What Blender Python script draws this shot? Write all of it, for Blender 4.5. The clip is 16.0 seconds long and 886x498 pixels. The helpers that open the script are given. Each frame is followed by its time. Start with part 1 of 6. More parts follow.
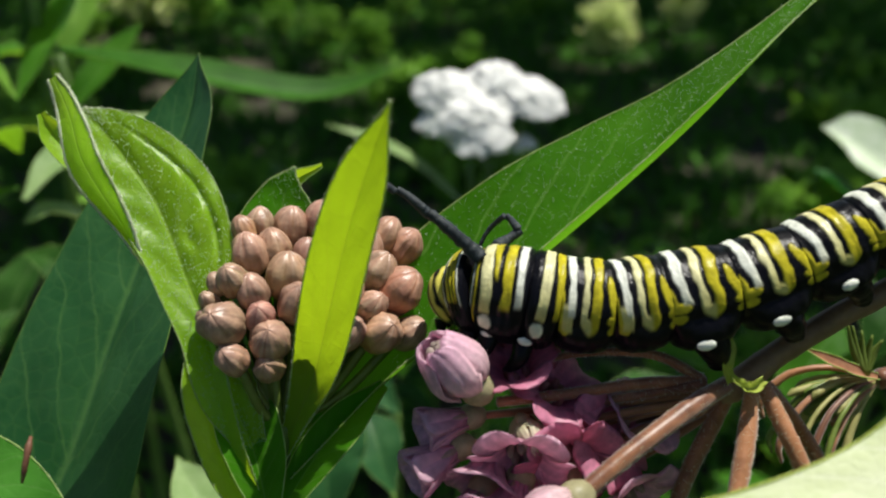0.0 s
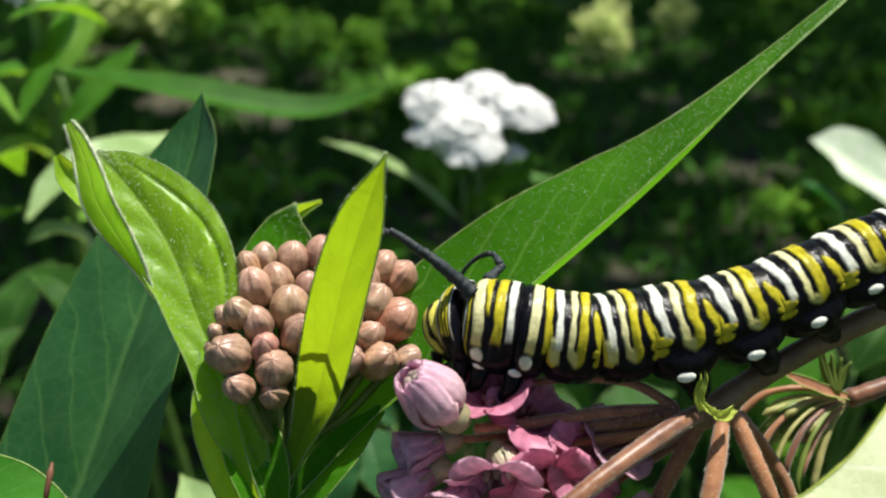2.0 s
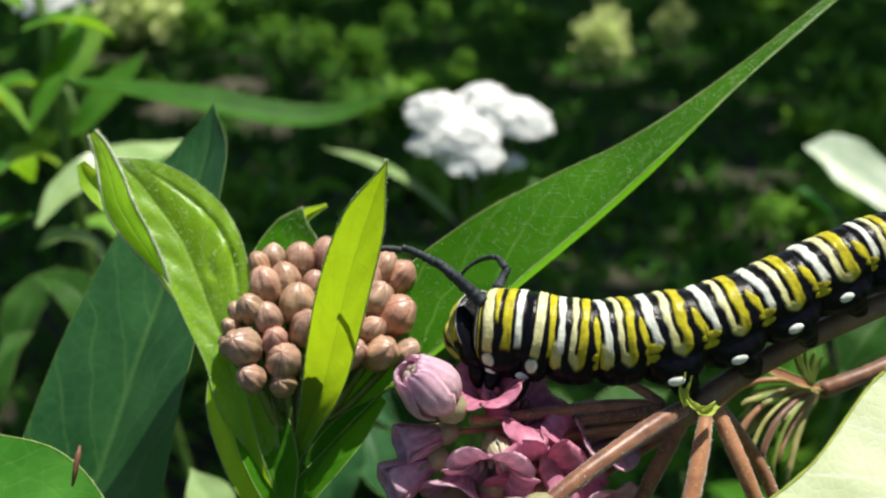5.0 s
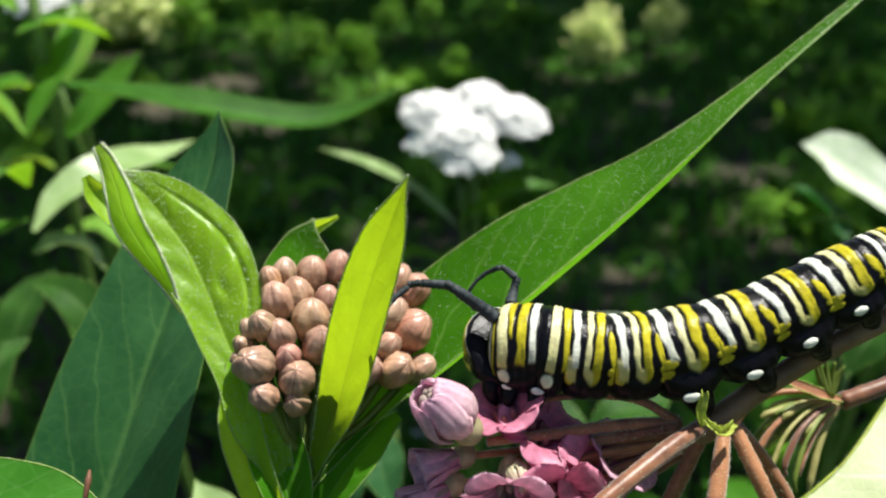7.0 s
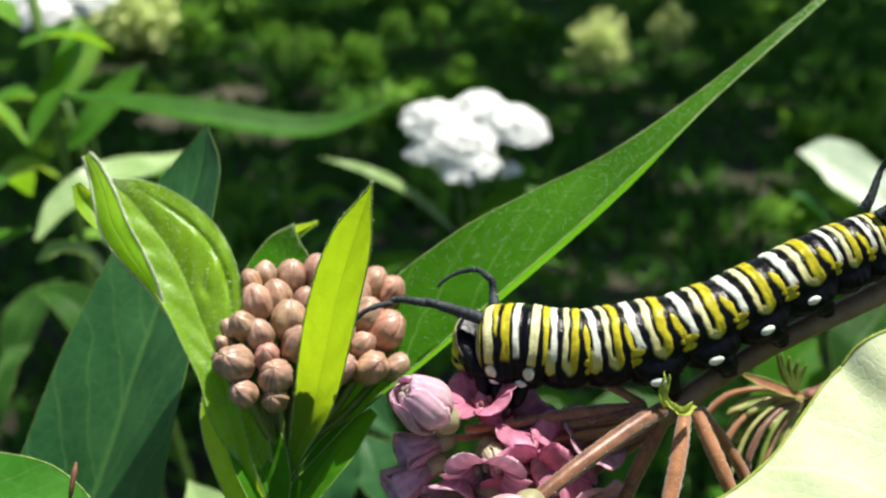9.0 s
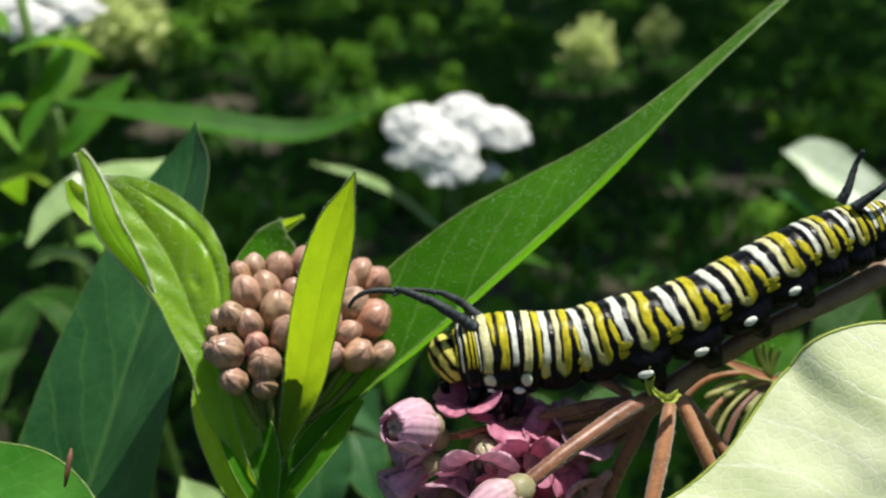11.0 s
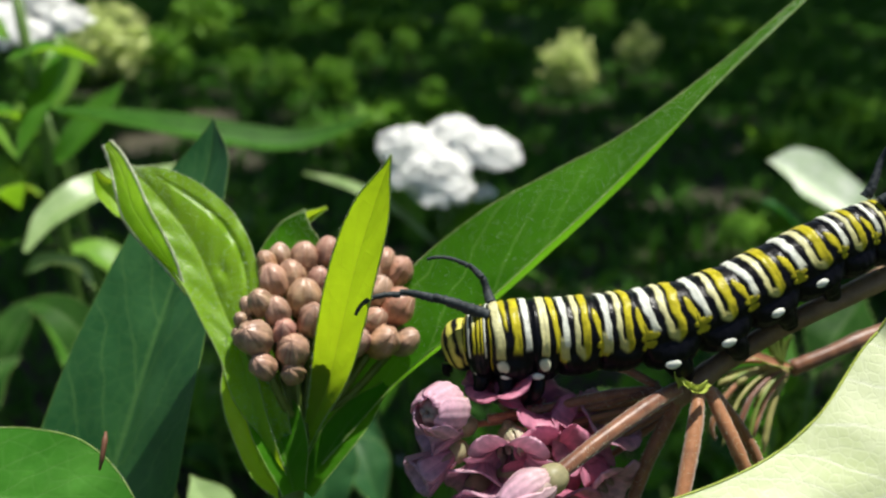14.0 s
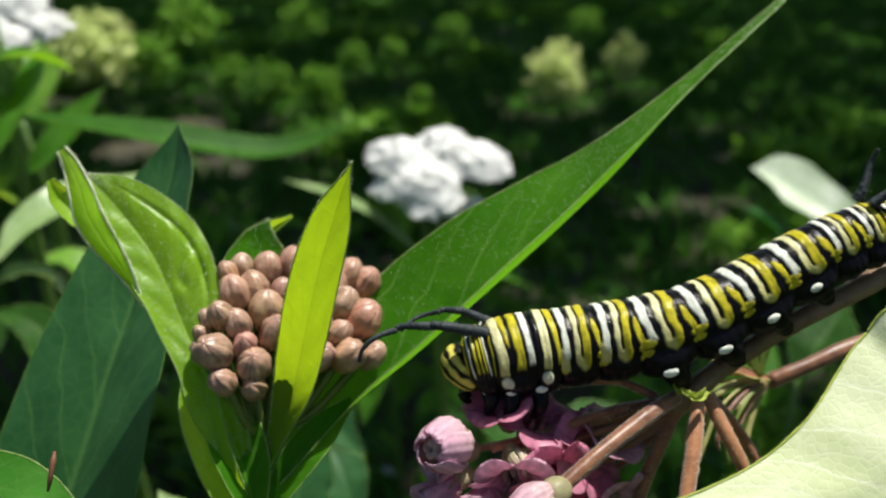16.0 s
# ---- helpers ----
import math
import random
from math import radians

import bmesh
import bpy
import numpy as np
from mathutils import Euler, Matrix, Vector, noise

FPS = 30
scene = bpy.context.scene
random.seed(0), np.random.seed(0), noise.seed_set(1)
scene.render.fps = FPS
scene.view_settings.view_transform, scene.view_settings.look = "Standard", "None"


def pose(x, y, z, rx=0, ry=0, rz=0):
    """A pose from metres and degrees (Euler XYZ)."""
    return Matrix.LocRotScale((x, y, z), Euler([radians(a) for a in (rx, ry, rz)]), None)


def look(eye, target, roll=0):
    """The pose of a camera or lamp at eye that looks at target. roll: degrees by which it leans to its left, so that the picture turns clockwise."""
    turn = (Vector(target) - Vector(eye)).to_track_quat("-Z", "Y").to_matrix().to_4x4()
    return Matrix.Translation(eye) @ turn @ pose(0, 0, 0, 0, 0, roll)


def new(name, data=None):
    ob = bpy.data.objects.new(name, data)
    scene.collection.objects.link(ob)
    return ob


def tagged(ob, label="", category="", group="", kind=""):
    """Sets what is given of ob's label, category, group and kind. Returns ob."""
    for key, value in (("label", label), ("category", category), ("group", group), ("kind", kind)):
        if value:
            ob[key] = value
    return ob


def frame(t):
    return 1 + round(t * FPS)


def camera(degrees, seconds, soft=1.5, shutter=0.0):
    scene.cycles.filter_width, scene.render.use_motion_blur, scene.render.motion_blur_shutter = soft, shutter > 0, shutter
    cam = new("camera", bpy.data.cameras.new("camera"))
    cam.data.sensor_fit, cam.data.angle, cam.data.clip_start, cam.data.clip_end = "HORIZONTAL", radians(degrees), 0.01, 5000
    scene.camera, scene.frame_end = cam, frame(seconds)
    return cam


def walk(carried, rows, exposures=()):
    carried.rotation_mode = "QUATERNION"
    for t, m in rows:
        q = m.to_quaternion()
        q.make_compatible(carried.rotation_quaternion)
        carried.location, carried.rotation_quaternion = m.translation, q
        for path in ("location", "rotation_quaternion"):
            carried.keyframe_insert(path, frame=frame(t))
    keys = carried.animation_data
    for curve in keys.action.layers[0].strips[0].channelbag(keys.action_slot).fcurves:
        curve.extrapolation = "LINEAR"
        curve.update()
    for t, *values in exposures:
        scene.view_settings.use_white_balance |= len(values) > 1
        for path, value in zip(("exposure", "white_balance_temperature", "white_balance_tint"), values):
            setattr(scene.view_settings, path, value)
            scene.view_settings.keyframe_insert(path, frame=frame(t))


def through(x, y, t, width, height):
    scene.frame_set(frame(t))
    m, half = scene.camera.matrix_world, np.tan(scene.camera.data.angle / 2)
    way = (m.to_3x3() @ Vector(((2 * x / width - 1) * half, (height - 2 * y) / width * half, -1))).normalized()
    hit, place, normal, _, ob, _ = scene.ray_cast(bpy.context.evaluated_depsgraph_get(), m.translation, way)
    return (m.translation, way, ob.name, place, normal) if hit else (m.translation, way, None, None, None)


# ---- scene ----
SECONDS = 16.0
cam = camera(55, SECONDS, soft=2.2)
cam.data.dof.use_dof = True
cam.data.dof.focus_distance = 0.0675
cam.data.dof.aperture_fstop = 34.0
CAMERA_ROWS = [
    (0, pose(0.00146, 0.00596, 0.59388, 64.23, -0.47, 1.05)),
    (0.5, pose(0.00208, 0.00527, 0.59539, 64.52, -0.31, 1.00)),
    (1, pose(0.00226, 0.00544, 0.59529, 64.96, -0.27, 0.98)),
    (1.5, pose(0.00049, 0.00270, 0.59545, 65.07, -0.31, 0.32)),
    (2, pose(0.00170, 0.00289, 0.59768, 64.74, -0.25, 0.60)),
    (2.5, pose(0.00320, 0.00053, 0.59903, 64.71, 0.04, 1.01)),
    (3, pose(0.00344, -0.00068, 0.59943, 64.89, 0.15, 1.04)),
    (3.5, pose(0.00436, -0.00163, 0.59980, 64.91, 0.23, 1.18)),
    (4, pose(0.00375, -0.00233, 0.59962, 65.03, 0.02, 0.91)),
    (6.5, pose(0.00026, -0.00119, 0.59932, 65.32, -0.04, 0.20)),
    (7, pose(-0.00000, -0.00000, 0.60000, 65.00, -0.00, -0.00)),
    (7.5, pose(0.00042, 0.00056, 0.59989, 65.10, 0.04, 0.09)),
    (8, pose(0.00154, -0.00017, 0.59970, 65.36, 0.11, 0.23)),
    (8.5, pose(0.00253, -0.00179, 0.60093, 65.50, 0.39, 0.41)),
    (11, pose(0.00409, -0.00627, 0.60045, 66.10, 0.85, -0.40)),
    (11.5, pose(0.00334, -0.00693, 0.59993, 66.31, 0.85, -0.75)),
    (12, pose(0.00324, -0.00901, 0.60082, 66.60, 0.65, -1.10)),
    (12.5, pose(0.00360, -0.00807, 0.60075, 66.55, 0.68, -0.94)),
    (13, pose(0.00360, -0.00641, 0.59882, 67.13, 0.64, -0.37)),
    (13.5, pose(0.00395, -0.00654, 0.59871, 67.07, 1.10, -0.62)),
    (14, pose(-0.00007, -0.00884, 0.59885, 67.10, 0.54, -1.67)),
    (14.5, pose(0.00008, -0.00433, 0.59955, 66.78, 0.29, -2.02)),
    (15, pose(0.00143, -0.00710, 0.59778, 67.38, 0.39, -1.92)),
    (15.5, pose(0.00228, -0.01257, 0.59860, 67.60, 0.55, -1.72)),
    (16, pose(0.00190, -0.00640, 0.59805, 67.60, 0.29, -2.44)),
]
walk(cam, CAMERA_ROWS, exposures=[(0, 0.22), (0.5, 0.42), (1.0, 0.48), (2.5, 0.58), (4.0, 0.48), (7, 0.70), (8.5, 0.74), (11, 0.39), (11.5, 0.25), (12, 0.36), (12.5, 0.42), (13, 0.55), (13.5, 0.39), (14, 0.39), (14.5, 0.52), (15, 0.56), (15.5, 0.20), (16, 0.36)])

# ---- daylight ----
SUN = Vector((0.26, 0.20, 0.945)).normalized()
world = bpy.data.worlds.new("sky")
scene.world = world
world.use_nodes = True
wn = world.node_tree.nodes
sky = wn.new("ShaderNodeTexSky")
sky.sky_type = "NISHITA"
sky.sun_disc = False
sky.sun_elevation = math.asin(SUN.z)
sky.sun_rotation = math.atan2(SUN.x, SUN.y)
world.node_tree.links.new(sky.outputs[0], wn["Background"].inputs[0])
wn["Background"].inputs[1].default_value = 0.067
sun_data = bpy.data.lights.new("sun", "SUN")
sun_data.energy = 6.0
sun_data.angle = radians(0.55)
sun_data.color = (1.0, 0.97, 0.89)
sun = new("sun", sun_data)
sun.matrix_world = look(SUN * 20, (0, 0, 0))

# ---- small tools ----
def mm(x, y, z):
    return Vector((x, y, z)) * 0.001


TILT = radians(25)


def lean(r, u, f):
    """A direction by right, up and away on the plane on which the plants were laid out, which leans back by 25 degrees."""
    return Vector((r, u * math.sin(TILT) + f * math.cos(TILT), u * math.cos(TILT) - f * math.sin(TILT)))


def smooth_points(pts, n):
    """Catmull-Rom through the points, n+1 samples."""
    pts = [Vector(p) for p in pts]
    ext = [pts[0] * 2 - pts[1]] + pts + [pts[-1] * 2 - pts[-2]]
    out = []
    for i in range(n + 1):
        s = i / n * (len(pts) - 1)
        k = min(int(s), len(pts) - 2)
        f = s - k
        a, b, c, d = ext[k:k + 4]
        out.append(0.5 * ((2 * b) + (c - a) * f + (2 * a - 5 * b + 4 * c - d) * f * f + (3 * b - a - 3 * c + d) * f ** 3))
    return out


def ramp(table, u):
    """Eased interpolation in a list of values spaced evenly over 0..1."""
    if not isinstance(table, (list, tuple)):
        return table
    s = max(0.0, min(1.0, u)) * (len(table) - 1)
    k = min(int(s), len(table) - 2)
    f = s - k
    p0, p1, p2, p3 = table[max(k - 1, 0)], table[k], table[k + 1], table[min(k + 2, len(table) - 1)]
    return 0.5 * (2 * p1 + (p2 - p0) * f + (2 * p0 - 5 * p1 + 4 * p2 - p3) * f * f + (3 * p1 - p0 - 3 * p2 + p3) * f ** 3)


ORIGIN = {}


def thing(name, at, label, category, group="", kind=""):
    ob = new(name)
    ob.location = at
    ob.empty_display_size = 0.005
    ORIGIN[ob] = Vector(at)
    return tagged(ob, label, category, group, kind)


def part(name, bm, material, parent, label="", pivot=None, smooth=True, kind=""):
    """Links a bmesh, modelled in world coordinates, as one mesh object under a thing or a part."""
    me = bpy.data.meshes.new(name)
    o = Vector(pivot) if pivot is not None else (ORIGIN[parent] if parent is not None else Vector((0, 0, 0)))
    bmesh.ops.translate(bm, verts=bm.verts, vec=-o)
    if smooth:
        for f in bm.faces:
            f.smooth = True
    bm.to_mesh(me)
    bm.free()
    me.materials.append(material)
    ob = new(name, me)
    if parent is not None:
        ob.parent = parent
        ob.location = o - ORIGIN[parent]
    else:
        ob.location = o
    ORIGIN[ob] = o
    return tagged(ob, label, kind=kind)


def tube(bm, pts, radii, sides=10, n=16, caps=True, lump=0.0, seed=0):
    """A round, tapering, slightly uneven stalk along the points."""
    line = smooth_points(pts, n)
    rings = []
    side = None
    for i, p in enumerate(line):
        t = (line[min(i + 1, n)] - line[max(i - 1, 0)]).normalized()
        if side is None:
            side = t.orthogonal().normalized()
        side = (side - t * side.dot(t)).normalized()
        up = t.cross(side)
        r = ramp(radii, i / n)
        ring = []
        for k in range(sides):
            a = 2 * math.pi * k / sides
            rr = r * (1 + lump * noise.noise((i * 0.6 + seed, math.cos(a), math.sin(a))))
            ring.append(bm.verts.new(p + (side * math.cos(a) + up * math.sin(a)) * rr))
        rings.append(ring)
    for a, b in zip(rings, rings[1:]):
        for k in range(sides):
            bm.faces.new((a[k], a[(k + 1) % sides], b[(k + 1) % sides], b[k]))
    if caps:
        bm.faces.new(list(reversed(rings[0])))
        bm.faces.new(rings[-1])
    return bm


# ---- materials ----
class Nodes:
    """Short hand for building one node material."""

    def __init__(self, name):
        self.mat = bpy.data.materials.new(name)
        self.mat.use_nodes = True
        self.tree = self.mat.node_tree
        self.bsdf = self.tree.nodes["Principled BSDF"]
        self.out = self.tree.nodes["Material Output"]

    def add(self, kind, **values):
        n = self.tree.nodes.new("ShaderNode" + kind)
        for key, v in values.items():
            n.inputs[key.replace("_", " ")].default_value = v
        return n

    def link(self, a, b):
        self.tree.links.new(a, b)

    def coords(self, space="Object"):
        return self.add("TexCoord").outputs[space]

    def noise(self, scale, detail=4.0, rough=0.55, coords=None):
        n = self.add("TexNoise", Scale=scale, Detail=detail, Roughness=rough)
        self.link(coords or self.coords(), n.inputs["Vector"])
        return n.outputs["Fac"]

    def ramp(self, fac, *stops):
        n = self.add("ValToRGB")
        while len(n.color_ramp.elements) < len(stops):
            n.color_ramp.elements.new(0.5)
        for e, (pos, col) in zip(n.color_ramp.elements, stops):
            e.position, e.color = pos, (*col, 1)
        self.link(fac, n.inputs[0])
        return n.outputs[0]

    def mix(self, fac, a, b, blend="MIX"):
        n = self.tree.nodes.new("ShaderNodeMix")
        n.data_type, n.blend_type = "RGBA", blend
        for sock, v in ((n.inputs[0], fac), (n.inputs[6], a), (n.inputs[7], b)):
            if isinstance(v, bpy.types.NodeSocket):
                self.link(v, sock)
            elif isinstance(v, (int, float)):
                sock.default_value = v
            else:
                sock.default_value = (*v, 1)
        return n.outputs[2]

    def math(self, op, a, b=0.0, c=0.0):
        n = self.tree.nodes.new("ShaderNodeMath")
        n.operation = op
        for sock, v in zip(n.inputs, (a, b, c)):
            if isinstance(v, bpy.types.NodeSocket):
                self.link(v, sock)
            else:
                sock.default_value = v
        return n.outputs[0]

    def bump(self, height, strength=0.3, distance=0.0002):
        n = self.add("Bump", Strength=strength, Distance=distance)
        self.link(height, n.inputs["Height"])
        self.link(n.outputs[0], self.bsdf.inputs["Normal"])
        return n.outputs[0]


def leaf_material(name, dark, light, glow, through=0.45, rough=0.42, veins=9.0, vein_tone=(0.35, 0.5, 0.2), vein_mix=0.5, hairs=0.0, spec=0.4, net_mix=0.22, net_scale=560.0):
    """A leaf blade: light passes through it; pale midrib and side veins by its own u, v map."""
    n = Nodes(name)
    uv = n.add("UVMap").outputs[0]
    sep = n.add("SeparateXYZ")
    n.link(uv, sep.inputs[0])
    u, v = sep.outputs[0], sep.outputs[1]
    off = n.math("ABSOLUTE", n.math("SUBTRACT", v, 0.5))
    fine = n.noise(900.0, 5.0, 0.6)
    broad = n.noise(140.0, 3.0, 0.5)
    # side veins slant forward from the midrib and fade towards the margin
    wob = n.math("MULTIPLY", n.math("SUBTRACT", broad, 0.5), 0.9)
    phase = n.math("ADD", n.math("SUBTRACT", n.math("MULTIPLY", u, veins), n.math("MULTIPLY", off, 4.5)), wob)
    saw = n.math("ABSOLUTE", n.math("SUBTRACT", n.math("FRACT", phase), 0.5))
    side = n.math("LESS_THAN", saw, 0.035)
    net = n.add("TexVoronoi", Scale=net_scale)
    net.feature = "DISTANCE_TO_EDGE"
    n.link(n.coords(), net.inputs["Vector"])
    netline = n.math("SUBTRACT", 1.0, n.math("MINIMUM", n.math("MULTIPLY", net.outputs["Distance"], 9.0), 1.0))
    mid = n.math("SUBTRACT", 1.0, n.math("MINIMUM", n.math("MULTIPLY", off, 34.0), 1.0))
    vein = n.math("MINIMUM", n.math("ADD", n.math("ADD", n.math("MULTIPLY", side, 0.55), mid), n.math("MULTIPLY", netline, net_mix)), 1.0)
    blade = n.ramp(n.math("ADD", n.math("MULTIPLY", broad, 0.75), n.math("MULTIPLY", fine, 0.25)), (0.35, dark), (0.68, light))
    colour = n.mix(n.math("MULTIPLY", vein, vein_mix), blade, vein_tone)
    if hairs:
        speck = n.add("TexVoronoi", Scale=1500.0)
        n.link(n.coords(), speck.inputs["Vector"])
        hair = n.math("MULTIPLY", n.math("LESS_THAN", speck.outputs["Distance"], 0.22), n.math("GREATER_THAN", fine, 0.5))
        colour = n.mix(n.math("MULTIPLY", hair, hairs), colour, (0.75, 0.82, 0.62))
    n.link(colour, n.bsdf.inputs["Base Color"])
    n.bsdf.inputs["Roughness"].default_value = rough
    n.bsdf.inputs["Specular IOR Level"].default_value = spec
    nor = n.bump(n.math("SUBTRACT", n.math("MULTIPLY", fine, 0.5), n.math("MULTIPLY", vein, 0.8)), 0.5, 0.00012)
    tr = n.add("BsdfTranslucent")
    n.link(n.mix(n.math("MULTIPLY", vein, 0.55), n.mix(fine, tuple(c * 0.8 for c in glow), glow), tuple(c * 0.62 for c in glow)), tr.inputs["Color"])
    n.link(nor, tr.inputs["Normal"])
    mx = n.add("MixShader")
    mx.inputs[0].default_value = through
    n.link(n.bsdf.outputs[0], mx.inputs[1])
    n.link(tr.outputs[0], mx.inputs[2])
    n.link(mx.outputs[0], n.out.inputs["Surface"])
    return n.mat


def plain_material(name, dark, light, scale=300.0, rough=0.5, bump=0.25, depth=0.0002, spec=0.4, through=0.0, vary=False):
    n = Nodes(name)
    a = n.noise(scale, 5.0, 0.6)
    b = n.noise(scale * 0.13, 2.0, 0.5)
    f = n.math("ADD", n.math("MULTIPLY", a, 0.5), n.math("MULTIPLY", b, 0.5))
    if vary:
        f = n.math("ADD", f, n.math("MULTIPLY", n.math("SUBTRACT", n.add("ObjectInfo").outputs["Random"], 0.5), 0.25))
    col = n.ramp(f, (0.36, dark), (0.64, light))
    n.link(col, n.bsdf.inputs["Base Color"])
    n.bsdf.inputs["Roughness"].default_value = rough
    n.bsdf.inputs["Specular IOR Level"].default_value = spec
    n.bump(a, bump, depth)
    if through:
        tr = n.add("BsdfTranslucent")
        n.link(col, tr.inputs["Color"])
        mx = n.add("MixShader")
        mx.inputs[0].default_value = through
        n.link(n.bsdf.outputs[0], mx.inputs[1])
        n.link(tr.outputs[0], mx.inputs[2])
        n.link(mx.outputs[0], n.out.inputs["Surface"])
    return n.mat


def painted_material(name, rough=0.3, spec=0.5, bump=0.3, through=0.0):
    """Colour from the mesh's own pigment layer, with fine wrinkles."""
    n = Nodes(name)
    at = n.add("VertexColor")
    at.layer_name = "pigment"
    fine = n.noise(1600.0, 4.0, 0.6)
    col = n.mix(n.math("MULTIPLY", n.math("SUBTRACT", 0.62, fine), 0.9), at.outputs[0], (0.0, 0.0, 0.0))
    n.link(col, n.bsdf.inputs["Base Color"])
    n.bsdf.inputs["Roughness"].default_value = rough
    n.bsdf.inputs["Specular IOR Level"].default_value = spec
    n.bump(fine, bump, 0.00012)
    if through:
        tr = n.add("BsdfTranslucent")
        n.link(col, tr.inputs["Color"])
        mx = n.add("MixShader")
        mx.inputs[0].default_value = through
        n.link(n.bsdf.outputs[0], mx.inputs[1])
        n.link(tr.outputs[0], mx.inputs[2])
        n.link(mx.outputs[0], n.out.inputs["Surface"])
    return n.mat


LEAF_FRESH = leaf_material("fresh_leaf", (0.17, 0.385, 0.008), (0.33, 0.57, 0.030), (0.72, 0.96, 0.03), 0.60, 0.36, vein_tone=(0.42, 0.58, 0.12), vein_mix=0.45, spec=0.4, hairs=0.08)
LEAF_BRIGHT = leaf_material("young_leaf", (0.15, 0.30, 0.015), (0.22, 0.40, 0.022), (0.55, 0.80, 0.015), 0.6, 0.45, veins=7.0, vein_tone=(0.48, 0.55, 0.10), vein_mix=0.55, spec=0.15, net_mix=0.2)
LEAF_LONG = leaf_material("hairy_leaf", (0.034, 0.155, 0.004), (0.075, 0.26, 0.010), (0.26, 0.68, 0.02), 0.5, 0.5, vein_tone=(0.30, 0.52, 0.12), vein_mix=0.5, spec=0.08, net_mix=0.12)
LEAF_DARK = leaf_material("old_leaf", (0.014, 0.074, 0.018), (0.036, 0.124, 0.036), (0.03, 0.20, 0.02), 0.3, 0.45, vein_tone=(0.11, 0.24, 0.06), vein_mix=0.5, spec=0.40)
LEAF_BORDER = leaf_material("border_leaf", (0.034, 0.16, 0.012), (0.075, 0.26, 0.03), (0.20, 0.52, 0.02), 0.4, 0.45, vein_tone=(0.16, 0.34, 0.08), vein_mix=0.4, spec=0.2)
# The near leaf's strong sunlight is put into this pale yellowish green.
LEAF_PALE = leaf_material("sun_toned_pale_leaf", (0.56, 0.64, 0.32), (0.76, 0.81, 0.52), (0.5, 0.66, 0.25), 0.25, 0.42, veins=11.0, vein_tone=(0.88, 0.90, 0.70), vein_mix=0.8, spec=0.4, net_mix=0.2, net_scale=1300.0)
LEAF_BACK = leaf_material("background_leaf", (0.028, 0.12, 0.006), (0.06, 0.20, 0.012), (0.27, 0.54, 0.015), 0.42, 0.42, vein_mix=0.2, spec=0.12)
LEAF_STRAP = leaf_material("strap_leaf", (0.015, 0.070, 0.003), (0.032, 0.118, 0.008), (0.10, 0.30, 0.01), 0.2, 0.5, vein_tone=(0.12, 0.28, 0.05), vein_mix=0.4, spec=0.10)
# Background leaf greens with glare, sun and shade put into their colour.
LEAF_GLARE = leaf_material("glare_toned_leaf", (0.16, 0.27, 0.08), (0.33, 0.44, 0.20), (0.4, 0.55, 0.15), 0.2, 0.38, vein_mix=0.4)
LEAF_SUN = leaf_material("sun_toned_leaf", (0.12, 0.30, 0.03), (0.22, 0.42, 0.06), (0.5, 0.72, 0.04), 0.45, 0.38, vein_mix=0.2, spec=0.25)
LEAF_SHADE = leaf_material("shade_toned_leaf", (0.012, 0.05, 0.006), (0.03, 0.10, 0.012), (0.05, 0.2, 0.01), 0.3, 0.55, vein_mix=0.2, spec=0.1)
# Sun glare on one background leaf, painted as a near-white green.
LEAF_WHITE_GLARE = leaf_material("glare_white_leaf", (0.46, 0.58, 0.36), (0.78, 0.82, 0.70), (0.5, 0.6, 0.25), 0.15, 0.4, veins=14.0, vein_tone=(0.30, 0.42, 0.22), vein_mix=0.7)
MARGIN = plain_material("leaf_margin", (0.34, 0.52, 0.10), (0.60, 0.74, 0.32), 1500.0, 0.5, 0.5, 0.0001, through=0.65)
RIM = plain_material("hairy_rim", (0.46, 0.58, 0.20), (0.88, 0.92, 0.76), 2600.0, 0.4, 0.8, 0.0001, through=0.45)
HAIR = plain_material("hair", (0.74, 0.80, 0.58), (0.9, 0.93, 0.82), 900.0, 0.4, 0.1, through=0.65)
STEM = plain_material("green_stem", (0.07, 0.15, 0.02), (0.14, 0.24, 0.05), 500.0, 0.45, 0.3, through=0.15)
PEDICEL = plain_material("pedicel", (0.15, 0.050, 0.020), (0.42, 0.18, 0.075), 900.0, 0.42, 0.4, 0.0001, spec=0.5, through=0.2, vary=True)
PEDICEL.node_tree.nodes["Principled BSDF"].inputs["Sheen Weight"].default_value = 0.5
BRACT = plain_material("torn_bract", (0.36, 0.46, 0.05), (0.60, 0.68, 0.14), 900.0, 0.45, 0.3, 0.0001, through=0.4)
PEDUNCLE = plain_material("brown_stalk", (0.15, 0.090, 0.052), (0.32, 0.21, 0.12), 500.0, 0.5, 0.4, 0.0001)
GREEN_PED = plain_material("green_pedicel", (0.10, 0.15, 0.02), (0.20, 0.26, 0.05), 600.0, 0.45, 0.3, through=0.2)
BUD = painted_material("bud_skin", 0.36, 0.45, 0.7, 0.12)
PETAL = painted_material("petal", 0.42, 0.35, 0.15, 0.45)
HEAD_SKIN = painted_material("head_skin", 0.5, 0.1, 0.6)
SKIN = painted_material("caterpillar_skin", 0.28, 0.13, 0.75)
BLACK = plain_material("black_horn", (0.012, 0.016, 0.018), (0.04, 0.05, 0.054), 2500.0, 0.6, 0.6, 0.0001, spec=0.25)
WHITE = plain_material("white_petal", (0.95, 0.95, 0.91), (0.98, 0.98, 0.95), 3.0, 0.6, 0.0, spec=0.2, through=0.2)
